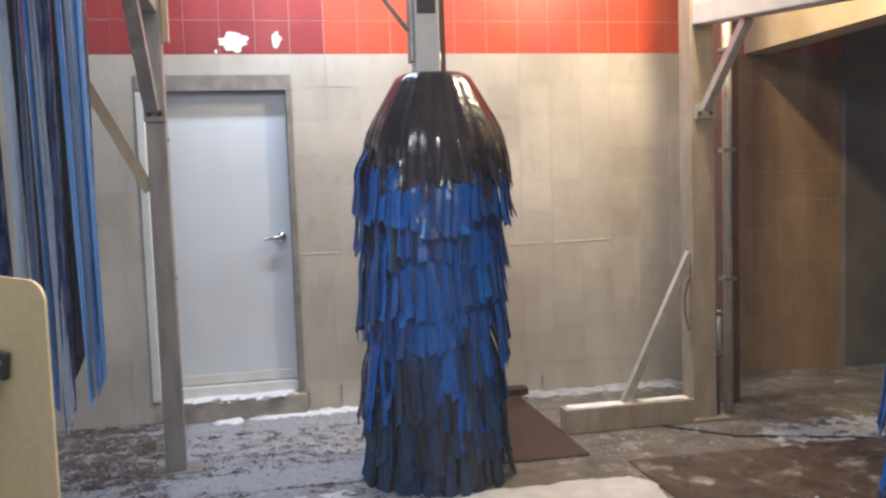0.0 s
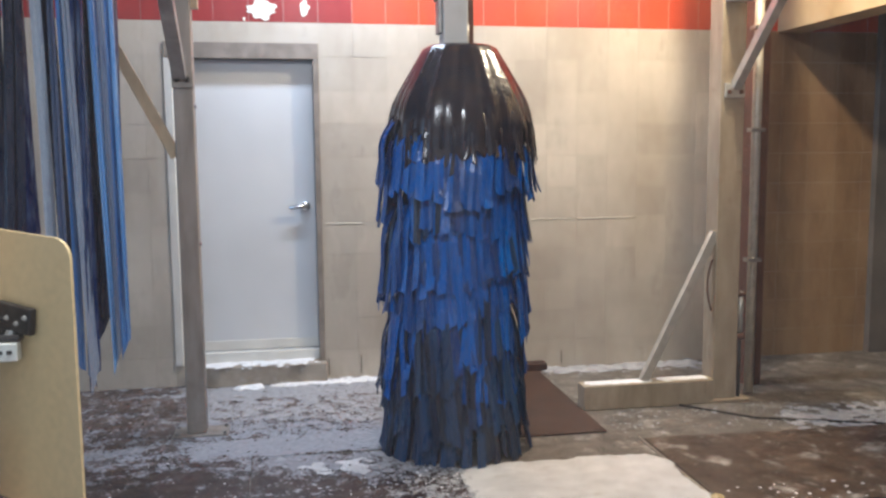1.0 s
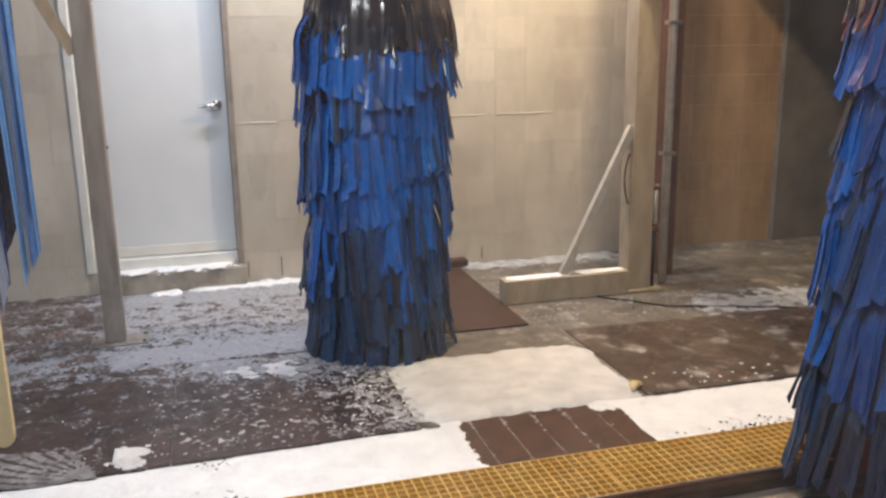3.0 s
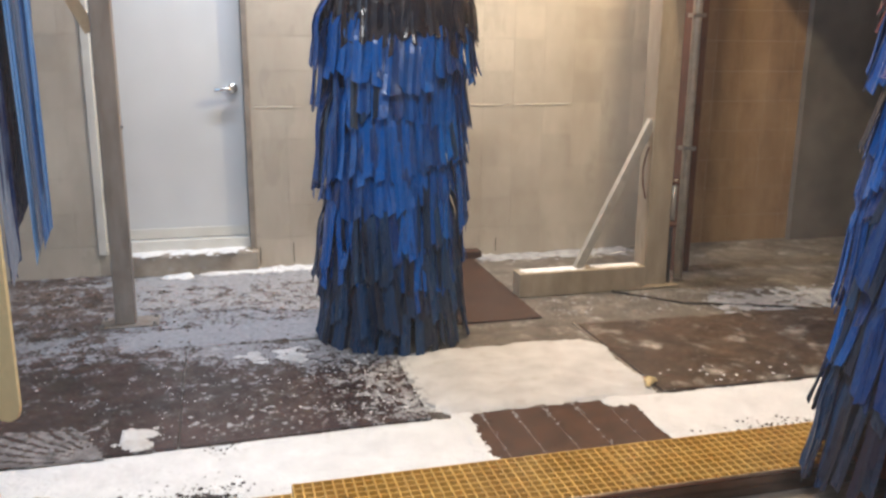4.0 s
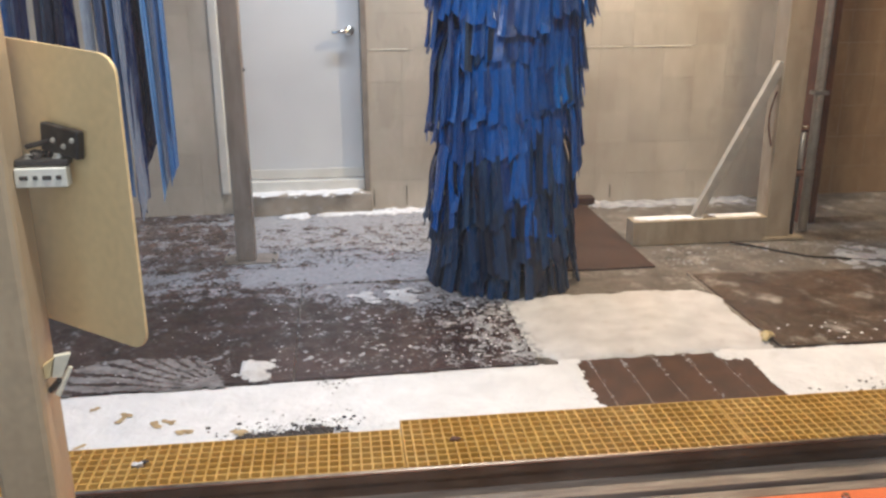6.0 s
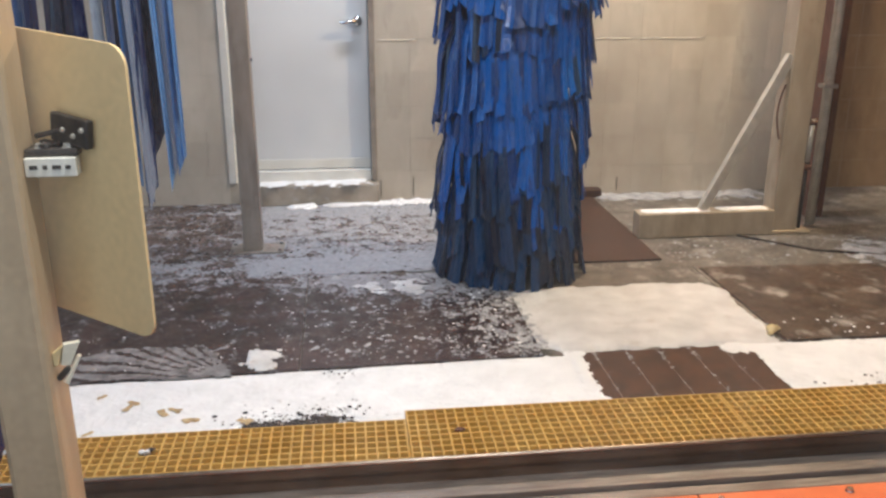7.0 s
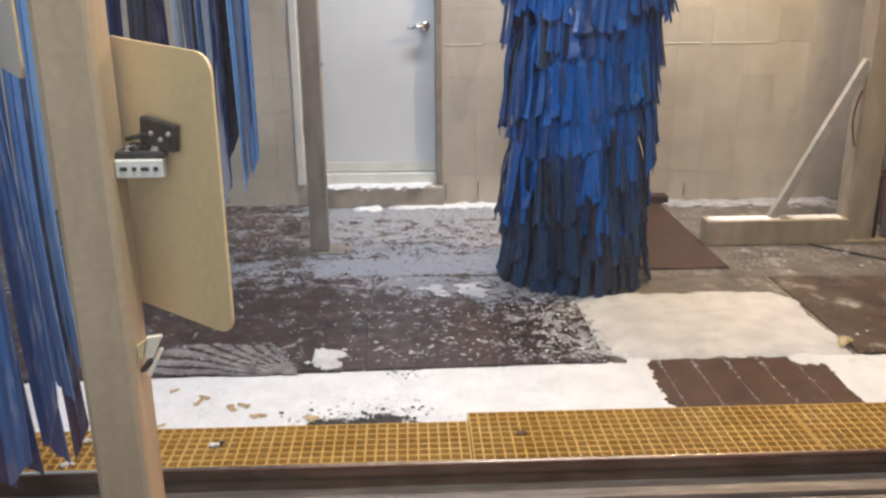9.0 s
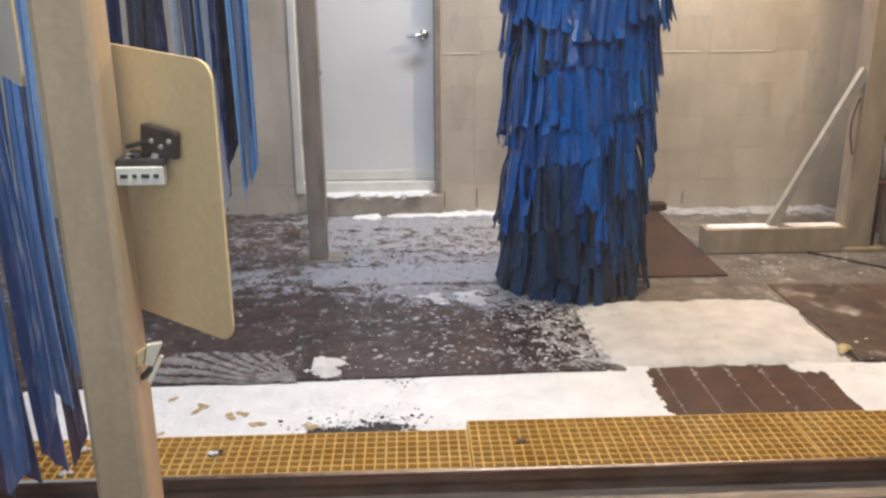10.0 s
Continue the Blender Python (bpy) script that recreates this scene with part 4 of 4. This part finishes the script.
bm = boxed(-0.622, -0.545, 1.29, 1.345, 1.327, 1.338, bevel=0.003)
for i in range(14):
    r_ = random.Random(i)
    lump(bm, (r_.uniform(-0.61, -0.55), r_.uniform(1.295, 1.335), 1.341), r_.uniform(0.005, 0.010), i, 0.8)
part("grime_block", bm, "black_metal", clamp, "grimy blackened clamp jaw")
part("jaw", bar(bmesh.new(), (-0.585, 1.325, 1.368), (-0.522, 1.285, 1.358), 0.014, 0.044), "black_metal", clamp, "black clamp jaw")
for x in (-0.602, -0.562):
    bolt("bolt", (x, 1.302, 1.337), (0, 0, 1), 0.006, clamp, "zinc")
for x, y, z in ((-0.566, 1.305, 1.364), (-0.549, 1.294, 1.356), (-0.533, 1.283, 1.366)):
    bolt("bolt", (x, y, z), (-0.54, -0.84, 0), 0.0032, clamp, "zinc")
part("lever", bar(bmesh.new(), (-0.612, 1.322, 1.352), (-0.572, 1.312, 1.362), 0.010, 0.008), "black_metal", clamp)
brk = base("post_bracket", (-0.61, 1.31, 0.95), "small bent metal bracket with worn yellow strap", "bracket")


def leaf_plate(corners, y, thick, back):
    """A small bent plate on corners given as x and z, its far side set back towards the post."""
    bm = bmesh.new()
    f = [bm.verts.new((x, y, z)) for x, z in corners]
    b = [bm.verts.new((x - back, y + thick, z)) for x, z in corners]
    bm.faces.new(f)
    bm.faces.new(b[::-1])
    for k in range(len(f)):
        bm.faces.new((f[k], b[k], b[(k + 1) % len(f)], f[(k + 1) % len(f)]))
    bmesh.ops.bevel(bm, geom=list(bm.edges), offset=0.0008, segments=2, affect="EDGES", profile=0.5)
    return bm


part("plate", leaf_plate(((-0.604, 1.026), (-0.578, 1.030), (-0.597, 0.990), (-0.612, 0.990)), 1.284, 0.010, 0.004), "plaster", brk, "pale bent plate")
part("strap", leaf_plate(((-0.622, 1.012), (-0.606, 1.024), (-0.614, 0.992), (-0.622, 0.990)), 1.281, 0.012, 0.001), "scrap", brk, "worn yellow strap")
part("hook", leaf_plate(((-0.582, 1.006), (-0.577, 1.008), (-0.603, 0.957), (-0.608, 0.960)), 1.282, 0.008, 0.006), "plaster", brk, "thin pale blade")
part("spring", bar(bmesh.new(), (-0.621, 1.298, 0.962), (-0.600, 1.292, 0.985), 0.016, 0.010), "black_metal", brk)

# ---- cloth strips ----


def ribbon(length, width, seed, wave=0.012, flare=0.0, thick=0.005, seg=7, teeth=2, droop=0.0, slant=None, sway=0.07, twist=0.22):
    """A cloth strip hanging from the origin: x outwards, y across, cut to a ragged end."""
    r_ = random.Random(seed)
    bm = bmesh.new()
    rows = []
    ph, tw, lean = r_.uniform(0, 6.3), r_.uniform(-twist, twist), r_.uniform(-sway, sway) * min(1.0, 0.4 / length)
    cols = 2 * teeth + 1
    for i in range(seg + 1):
        s = i / seg
        out = flare * (1 - (1 - min(1.0, s * 1.9)) ** 2) + droop * max(0, s - 0.5) ** 1.5 + wave * math.sin(ph + 5 * s)
        row = []
        for k in range(cols):
            v = (k / (cols - 1) - 0.5) * width * (0.86 + 0.25 * s)
            cut = 0.0
            if i == seg:
                cut = r_.uniform(0.2, 1.0) * (0.045 if k % 2 else -0.035) if slant is None else slant * (k / (cols - 1) - 0.5) + r_.uniform(-0.006, 0.006)
            fold = (0.07 if length < 1 else 0.22) * width * math.cos(3.1 * k + ph + 0.6 * s)
            a = tw * s
            row.append(Vector((out + fold + v * math.sin(a), v * math.cos(a) + lean * length * s * s, -length * s + cut)))
        rows.append(row)
    off = Vector((thick, 0, 0))
    f = [[bm.verts.new(p + off) for p in row] for row in rows]
    b = [[bm.verts.new(p - off) for p in row] for row in rows]
    for i in range(seg):
        for k in range(cols - 1):
            bm.faces.new((f[i][k], f[i + 1][k], f[i + 1][k + 1], f[i][k + 1]))
            bm.faces.new((b[i][k], b[i][k + 1], b[i + 1][k + 1], b[i + 1][k]))
        bm.faces.new((f[i][0], b[i][0], b[i + 1][0], f[i + 1][0]))
        bm.faces.new((f[i][-1], f[i + 1][-1], b[i + 1][-1], b[i][-1]))
    for k in range(cols - 1):
        bm.faces.new((f[seg][k], b[seg][k], b[seg][k + 1], f[seg][k + 1]))
        bm.faces.new((f[0][k], f[0][k + 1], b[0][k + 1], b[0][k]))
    return bm


def lathe(profile, seg, ripple, hem):
    bm = bmesh.new()
    rings = []
    for i, (r, z) in enumerate(profile):
        k = i / (len(profile) - 1)
        rings.append([bm.verts.new(((r + ripple(a, k)) * math.cos(a), (r + ripple(a, k)) * math.sin(a), z + hem(a, k)))
                      for a in (2 * math.pi * j / seg for j in range(seg))])
    for i in range(len(rings) - 1):
        for j in range(seg):
            bm.faces.new((rings[i][j], rings[i][(j + 1) % seg], rings[i + 1][(j + 1) % seg], rings[i + 1][j]))
    bm.faces.new(rings[0])
    return bm


def cut_of(i, k):
    return (0.035, -0.04, 0.02, -0.025, 0.05, -0.015)[(i + k) % 6]


VINYL = [mesh_of("cover_strip", ribbon(0.46, 0.042, 400 + i, 0.004, 0.035, 0.0012, 8, 1, 0.04, cut_of(i, 2)), "cover") for i in range(6)]
SOILED_SHADE = [mesh_of("strip", ribbon(0.46, 0.038, 200 + i, 0.006, 0.058, 0.0015, 7, 1, random.Random(i).uniform(0.03, 0.10), cut_of(i, 1), 0.03), "soiled_shade_blue") for i in range(8)]
SHORT = [mesh_of("strip", ribbon(0.46, 0.038, 100 + i, 0.006, 0.058, 0.0015, 7, 1, random.Random(i).uniform(0.03, 0.10), cut_of(i, 0), 0.03), "blue") for i in range(12)]
BRUSH = (0.765, 4.42)


def wash_brush():
    bx, by = BRUSH
    r0 = random.Random(12)
    b = base("wash_brush", (bx, by, 0.0), "tall blue cloth wash brush under a black vinyl top", "wash brush", "upright wash brushes")
    part("core", rod(bmesh.new(), (bx, by, 0.10), (bx, by, 1.8), 0.26, 24), "cover", b, "dark core drum", True)
    prof = [(0.10, 2.193), (0.17, 2.190), (0.196, 2.176), (0.218, 2.14), (0.250, 2.085), (0.288, 2.02), (0.326, 1.955), (0.356, 1.895), (0.374, 1.835), (0.384, 1.77), (0.390, 1.70), (0.395, 1.63)]

    def ripple(a, k):
        fold = math.sin(11 * a + 1.5 * math.sin(3 * a)) + 0.5 * math.sin(29 * a + 2 * k)
        return 0.011 * k * fold - 0.030 * math.exp(-((a - 4.55) / 0.20) ** 2) * math.sin(math.pi * min(1, 1.5 * k)) - 0.02 * math.exp(-((a - 5.2) / 0.12) ** 2) * (k < 0.7) * k

    bm = lathe(prof, 120, ripple, lambda a, k: k ** 5 * (0.05 * math.sin(a + 0.9) + 0.02 * math.sin(7 * a) + 0.02 * math.sin(23 * a)))
    bmesh.ops.translate(bm, verts=bm.verts, vec=(bx + 0.012, by, 0))
    part("top_cover", bm, "cover", b, "glossy black vinyl cover", True)
    for j in range(56):
        a = 2 * math.pi * (j + r0.uniform(-0.3, 0.3)) / 56
        m = Matrix.Translation((bx + 0.012 + 0.362 * math.cos(a), by + 0.362 * math.sin(a), 1.80 + r0.uniform(-0.04, 0.04))) @ Euler((r0.uniform(-0.05, 0.05), r0.uniform(-0.03, 0.0), a)).to_matrix().to_4x4() @ Matrix.Diagonal((1.0, r0.uniform(0.35, 0.9), r0.uniform(0.34, 0.62), 1))
        piece("cover_strip", VINYL[r0.randrange(len(VINYL))], b, m)
    part("shaft", rod(bmesh.new(), (bx, by, 2.2), (bx, by, 2.30), 0.07, 16), "dull_steel", b, smooth=True)
    r_ = random.Random(3)
    rear, rear_soiled_shade = bmesh.new(), bmesh.new()
    n = 74
    tiers = ((1.745, -0.02), (1.66, -0.03), (1.47, 0.05), (1.26, 0.08), (1.05, 0.08), (0.84, 0.05), (0.65, 0.0), (0.48, 0.0))
    for ti, (zt, rise) in enumerate(tiers):
        left = 0
        for j in range(n):
            if left <= 0:
                # a new sheet of cloth, slit into strips that hang alike
                left, dz, lean, dr, gap = r_.randint(5, 12), r_.uniform(-0.085, 0.085), r_.uniform(-0.13, 0.13), r_.uniform(-0.022, 0.022), r_.random() < 0.45
            left -= 1
            if gap and left == 0 and 0 < ti < 7:
                continue
            a = 2 * math.pi * (j + 0.5 * (ti % 2) + r_.uniform(-0.12, 0.12)) / n
            z = zt + rise * math.cos(a) + (dz if ti < 7 else 0.3 * dz) + r_.uniform(-0.012, 0.012)
            rad = (0.345 if ti == 0 else 0.322 if ti < 3 else 0.310) + dr + r_.uniform(-0.006, 0.006)
            m = Matrix.Translation((bx - (0.014 if ti == 0 else 0.028) + rad * math.cos(a), by + rad * math.sin(a), z)) @ Euler((lean + r_.uniform(-0.03, 0.03), r_.uniform(-0.04, 0.03), a + r_.uniform(-0.08, 0.08))).to_matrix().to_4x4() @ Matrix.Diagonal((r_.uniform(0.92, 1.1), r_.uniform(0.85, 1.25), r_.uniform(0.95, 1.05) * (0.72 if ti == 0 else 1.0), 1))
            # lower tiers get more dark cloth, for soiling and for shade near the floor
            me = SOILED_SHADE[r_.randrange(len(SOILED_SHADE))] if r_.random() < (0.02, 0.02, 0.04, 0.06, 0.22, 0.55, 0.92, 1.0)[ti] else SHORT[r_.randrange(len(SHORT))]
            if math.sin(a) < -0.12 and len(b.children) < 346:
                piece("strip", me, b, m)
            else:
                back = rear_soiled_shade if me in SOILED_SHADE else rear
                n0 = len(back.verts)
                back.from_mesh(me)
                back.verts.ensure_lookup_table()
                for v in back.verts[n0:]:
                    v.co = m @ v.co
    tagged(part("rear_strips", rear, "blue", b), kind="stuff")
    tagged(part("rear_strips", rear_soiled_shade, "soiled_shade_blue", b, "dark cloth strips, soiled and coloured for shade"), kind="stuff")
    return b


brush = wash_brush()
copy_thing(brush, pose(2.195, 2.22, 0.04, 0, -5.2, 180))
tagged(bpy.data.objects["wash_brush.001"], "tall blue cloth wash brush leaning beside the conveyor")

# the drive head above the middle brush
head = base("brush_drive", (0.75, 4.42, 2.22), "pale steel drive housing hanging over a brush", "drive housing")
case = part("housing", boxed(0.678, 0.808, 4.345, 4.50, 2.196, 2.62, bevel=0.006), "jamb_paint", head, "pale sheet-metal housing")
part("side_bar", boxed(0.810, 0.845, 4.38, 4.47, 2.196, 2.75, bevel=0.004), "rust", head)
part("side_bar", boxed(0.655, 0.676, 4.38, 4.47, 2.255, 2.75, bevel=0.004), "dull_steel", head)
part("slot", boxed(0.69, 0.79, 4.338, 4.346, 2.50, 2.58, bevel=0.003), "black_metal", case)
part("arm", boxed(0.66, 0.82, 4.36, 4.49, 2.622, CEIL - 0.002, bevel=0.006), "zinc", head)
part("stay_rod", rod(bmesh.new(), (0.65, 4.40, 2.42), (0.22, 4.40, 2.98), 0.013, 10), "zinc", head, smooth=True)

# long strips hanging in curtains
def curtain(places, top, length, meshes, label):
    """Strips on a bar; a place is x, y and the lower end's height, width, lean to the right, and cloth."""
    xs, ys = [p[0] for p in places], [p[1] for p in places]
    cx, cy = sum(xs) / len(xs), sum(ys) / len(ys)
    c = base("cloth_curtain", (cx, cy, top), label, "cloth curtain", "hanging cloth curtains")
    part("bar", boxed(min(xs) - 0.05, max(xs) + 0.05, cy - 0.03, cy + 0.03, top, top + 0.06), "zinc", c)
    part("hanger", rod(bmesh.new(), (cx, cy, top + 0.06), (cx, cy, CEIL - 0.002), 0.02, 10), "zinc", c)
    r_ = random.Random(len(places))
    for x, y, zb, w, lean, cloth in places:
        turn = -math.pi / 2 + r_.uniform(-0.35, 0.35)
        m = Matrix.Translation((x, y, top)) @ Euler((0, -lean / (top - zb), 0)).to_matrix().to_4x4() @ Euler((0, 0, turn)).to_matrix().to_4x4() @ Matrix.Diagonal((1.0, w / 0.05, (top - zb) / length, 1))
        piece("strip", meshes[cloth][r_.randrange(len(meshes[cloth]))], c, m)
    return c


LONG = {k: [mesh_of("strip", ribbon(2.1, 0.05, 300 + 7 * i, 0.010, 0.0, 0.002, 18, 2, 0.0, cut_of(i, 3) * 2.0, 0.12, 1.3), k) for i in range(4)] for k in ("navy", "silver", "sky", "pale_blue")}
hung = [(-1.250, 3.00, 0.95, 0.060, 0.00, "navy"), (-1.190, 3.04, 1.00, 0.050, 0.00, "pale_blue"), (-1.135, 2.99, 0.95, 0.044, 0.01, "navy"), (-1.088, 3.03, 1.00, 0.040, 0.01, "navy"),
        (-1.072, 3.06, 1.05, 0.030, 0.01, "silver"), (-1.022, 3.00, 0.98, 0.066, 0.00, "navy"), (-1.040, 3.05, 1.02, 0.050, 0.01, "pale_blue"),
        (-0.972, 2.99, 1.10, 0.036, 0.06, "silver"), (-0.960, 3.03, 1.06, 0.020, 0.05, "sky"), (-0.935, 3.01, 1.04, 0.044, 0.03, "navy"), (-0.912, 2.97, 1.12, 0.020, 0.03, "silver"),
        (-0.888, 2.98, 0.88, 0.026, 0.05, "sky"), (-0.874, 2.96, 0.84, 0.024, 0.05, "silver"), (-0.862, 3.06, 1.02, 0.042, 0.02, "navy"), (-0.838, 2.99, 0.83, 0.030, 0.01, "pale_blue"),
        (-0.826, 3.06, 1.00, 0.044, 0.01, "navy"), (-0.806, 2.97, 0.84, 0.024, 0.00, "pale_blue"), (-0.800, 3.05, 1.06, 0.034, 0.02, "navy"), (-0.786, 2.98, 0.90, 0.024, 0.03, "sky"),
        (-0.768, 3.02, 1.02, 0.030, 0.02, "pale_blue"), (-0.752, 2.97, 0.93, 0.022, 0.02, "silver"), (-0.748, 3.06, 1.14, 0.034, 0.01, "navy"), (-0.728, 2.99, 0.94, 0.034, 0.01, "sky"),
        (-0.714, 3.02, 1.05, 0.030, 0.01, "pale_blue"), (-0.706, 2.97, 1.08, 0.020, 0.00, "sky")]
curtain(hung, 2.95, 2.1, LONG, "long blue wet cloth strips, navy for shade and silvery for sheen")
WIDE = {k: [mesh_of("strip", ribbon(1.7, 0.05, 500 + 5 * i, 0.016, 0.0, 0.003, 14, 2, 0.0, (0.13, 0.09, -0.06, 0.16)[i], 0.05), k) for i in range(4)] for k in ("washed_blue", "pale_blue", "sky")}
rw = random.Random(21)
soaked = []
for i in range(11):
    x = -1.74 + 0.058 * i
    soaked.append((x, 2.15 + 0.07 * math.sin(2.1 * i), 0.24 + 0.03 * math.sin(1.7 * i) + max(0.0, x + 1.28) * 0.75, rw.uniform(0.062, 0.085), 0.02, ("washed_blue", "pale_blue", "washed_blue")[i % 3]))
soaked += [(-1.150, 2.13, 0.50, 0.040, 0.02, "sky"), (-1.128, 2.19, 0.56, 0.030, 0.02, "sky"), (-1.185, 2.08, 0.44, 0.050, 0.02, "washed_blue")]
curtain(soaked, 1.95, 1.7, WIDE, "long soaked blue cloth strips hanging beside a post")

# ---- ceiling lamps ----
for lx, ly in ((0.1, 0.95), (0.3, 5.25)):
    lf = base("ceiling_lamp", (lx, ly, CEIL), "long sealed ceiling lamp over the lane", "lamp", "ceiling lamps")
    part("housing", boxed(lx - 0.8, lx + 0.8, ly - 0.09, ly + 0.09, CEIL - 0.09, CEIL - 0.003, bevel=0.01), "zinc", lf)
lf = base("flood_lamp", (2.40, 4.5, CEIL), "square warm flood lamp under the ceiling", "lamp")
part("housing", boxed(2.28, 2.52, 4.38, 4.62, CEIL - 0.08, CEIL - 0.003, bevel=0.01), "black_metal", lf)
# housing added around that unseen spot
lf = base("spot_lamp", (2.45, 5.42, CEIL), "housing added for the unseen spot that warms the wall", "lamp")
part("housing", rod(bmesh.new(), (2.45, 5.42, CEIL - 0.15), (2.45, 5.42, CEIL - 0.003), 0.075, 20, 0.05), "black_metal", lf, smooth=True)

# ---- wall tiles ----
TX, TZ = 0.2365, 0.2325


def tile_mesh(name, w, h, material):
    bm = bmesh.new()
    box(bm, -w / 2, w / 2, -0.0014, 0.002, -h / 2, h / 2)
    for f in bm.faces:
        if f.normal.y < -0.5 or all(v.co.y < -0.001 for v in f.verts):
            for v in f.verts:
                v.co.x *= (w - 0.002) / w
                v.co.z *= (h - 0.002) / h
            break
    return mesh_of(name, bm, material)


tile_meshes = {}
rest = {}
rt = random.Random(2)
rows_z = []
z = Z_RED
while z > 0.02:
    rows_z.append((max(z - TZ, 0.0), z, "white_tile"))
    z -= TZ
z = Z_RED
while z < CEIL - 0.05:
    rows_z.append((z, min(z + TZ, CEIL), "red_tile"))
    z += TZ
count = 0
col0 = int((X0 - 0.081) / TX)
for za, zb, m0 in rows_z:
    for c in range(col0, int((4.43 - 0.081) / TX) + 1):
        xa, xb = 0.081 + c * TX, 0.081 + (c + 1) * TX
        xb = min(xb, 4.43)
        spans = [(xa, xb, za, zb)]
        if zb > 0.0 and xb > DOOR[0] and xa < DOOR[1]:
            if za >= DOOR[2]:
                pass
            elif zb > DOOR[2]:
                spans = [(xa, xb, DOOR[2], zb)]
                if xa < DOOR[0]:
                    spans.append((xa, DOOR[0], za, DOOR[2]))
            else:
                spans = []
                if xa < DOOR[0]:
                    spans.append((xa, DOOR[0], za, zb))
                if xb > DOOR[1]:
                    spans.append((DOOR[1], xb, za, zb))
        for a0, a1, b0, b1 in spans:
            if a1 - a0 < 0.012 or b1 - b0 < 0.012:
                continue
            # past x 3.06 the white tiles turn stained brown, dimness put in
            m = "dim_brown_tile" if (a0 > 3.06 and m0 == "white_tile") else "crimson_tile" if (m0 == "red_tile" and a1 < 0.33) else m0
            key = (round(a1 - a0, 3), round(b1 - b0, 3), m)
            if key not in tile_meshes:
                tile_meshes[key] = tile_mesh("tile", key[0] - (0.0008 if m == "dim_brown_tile" else 0.0019), key[1] - (0.0008 if m == "dim_brown_tile" else 0.0019), m)
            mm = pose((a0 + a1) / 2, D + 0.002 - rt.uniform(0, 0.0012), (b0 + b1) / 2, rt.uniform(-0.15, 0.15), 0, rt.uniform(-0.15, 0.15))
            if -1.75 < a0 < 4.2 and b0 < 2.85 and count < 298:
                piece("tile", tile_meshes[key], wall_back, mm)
                count += 1
            else:
                bmr = rest.setdefault(m, bmesh.new())
                n0 = len(bmr.verts)
                bmr.from_mesh(tile_meshes[key])
                bmr.verts.ensure_lookup_table()
                for v in bmr.verts[n0:]:
                    v.co = mm @ v.co
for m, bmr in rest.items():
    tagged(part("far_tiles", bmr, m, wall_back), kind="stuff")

# flaked spots in the red paint


def flake(cx, cz, w, h, seed):
    q = random.Random(seed)
    bm = bmesh.new()
    pts = []
    for k in range(22):
        a = 2 * math.pi * k / 22
        s = q.uniform(0.72, 1.12)
        pts.append((cx + w / 2 * s * math.cos(a), cz + h / 2 * s * math.sin(a)))
    f = [bm.verts.new((x, D - 0.0045, z)) for x, z in pts]
    b = [bm.verts.new((x, D - 0.002, z)) for x, z in pts]
    bm.faces.new(f)
    for i in range(22):
        bm.faces.new((f[i], b[i], b[(i + 1) % 22], f[(i + 1) % 22]))
    part("paint_flake", bm, "chip", wall_back, "bare pale spot where red paint flaked off")


for x0, x1 in ((0.10, 0.36), (1.62, 1.90), (1.98, 2.42)):
    part("mortar_ridge", boxed(x0, x1, D - 0.0045, D + 0.001, 1.134, 1.140, bevel=0.001), "chip", wall_back, "pale ridge of mortar along a joint")
for x0, h in ((0.335, 0.17), (0.10, 0.15), (1.86, 0.13)):
    part("crack", boxed(x0, x0 + 0.005, D - 0.0035, D + 0.001, 0.03, h, bevel=0), "dirt", wall_back, "dark open joint near the floor")
flake(-0.30, 2.625, 0.21, 0.14, 1)
flake(-0.01, 2.64, 0.07, 0.11, 2)
flake(-0.42, 2.56, 0.02, 0.03, 3)
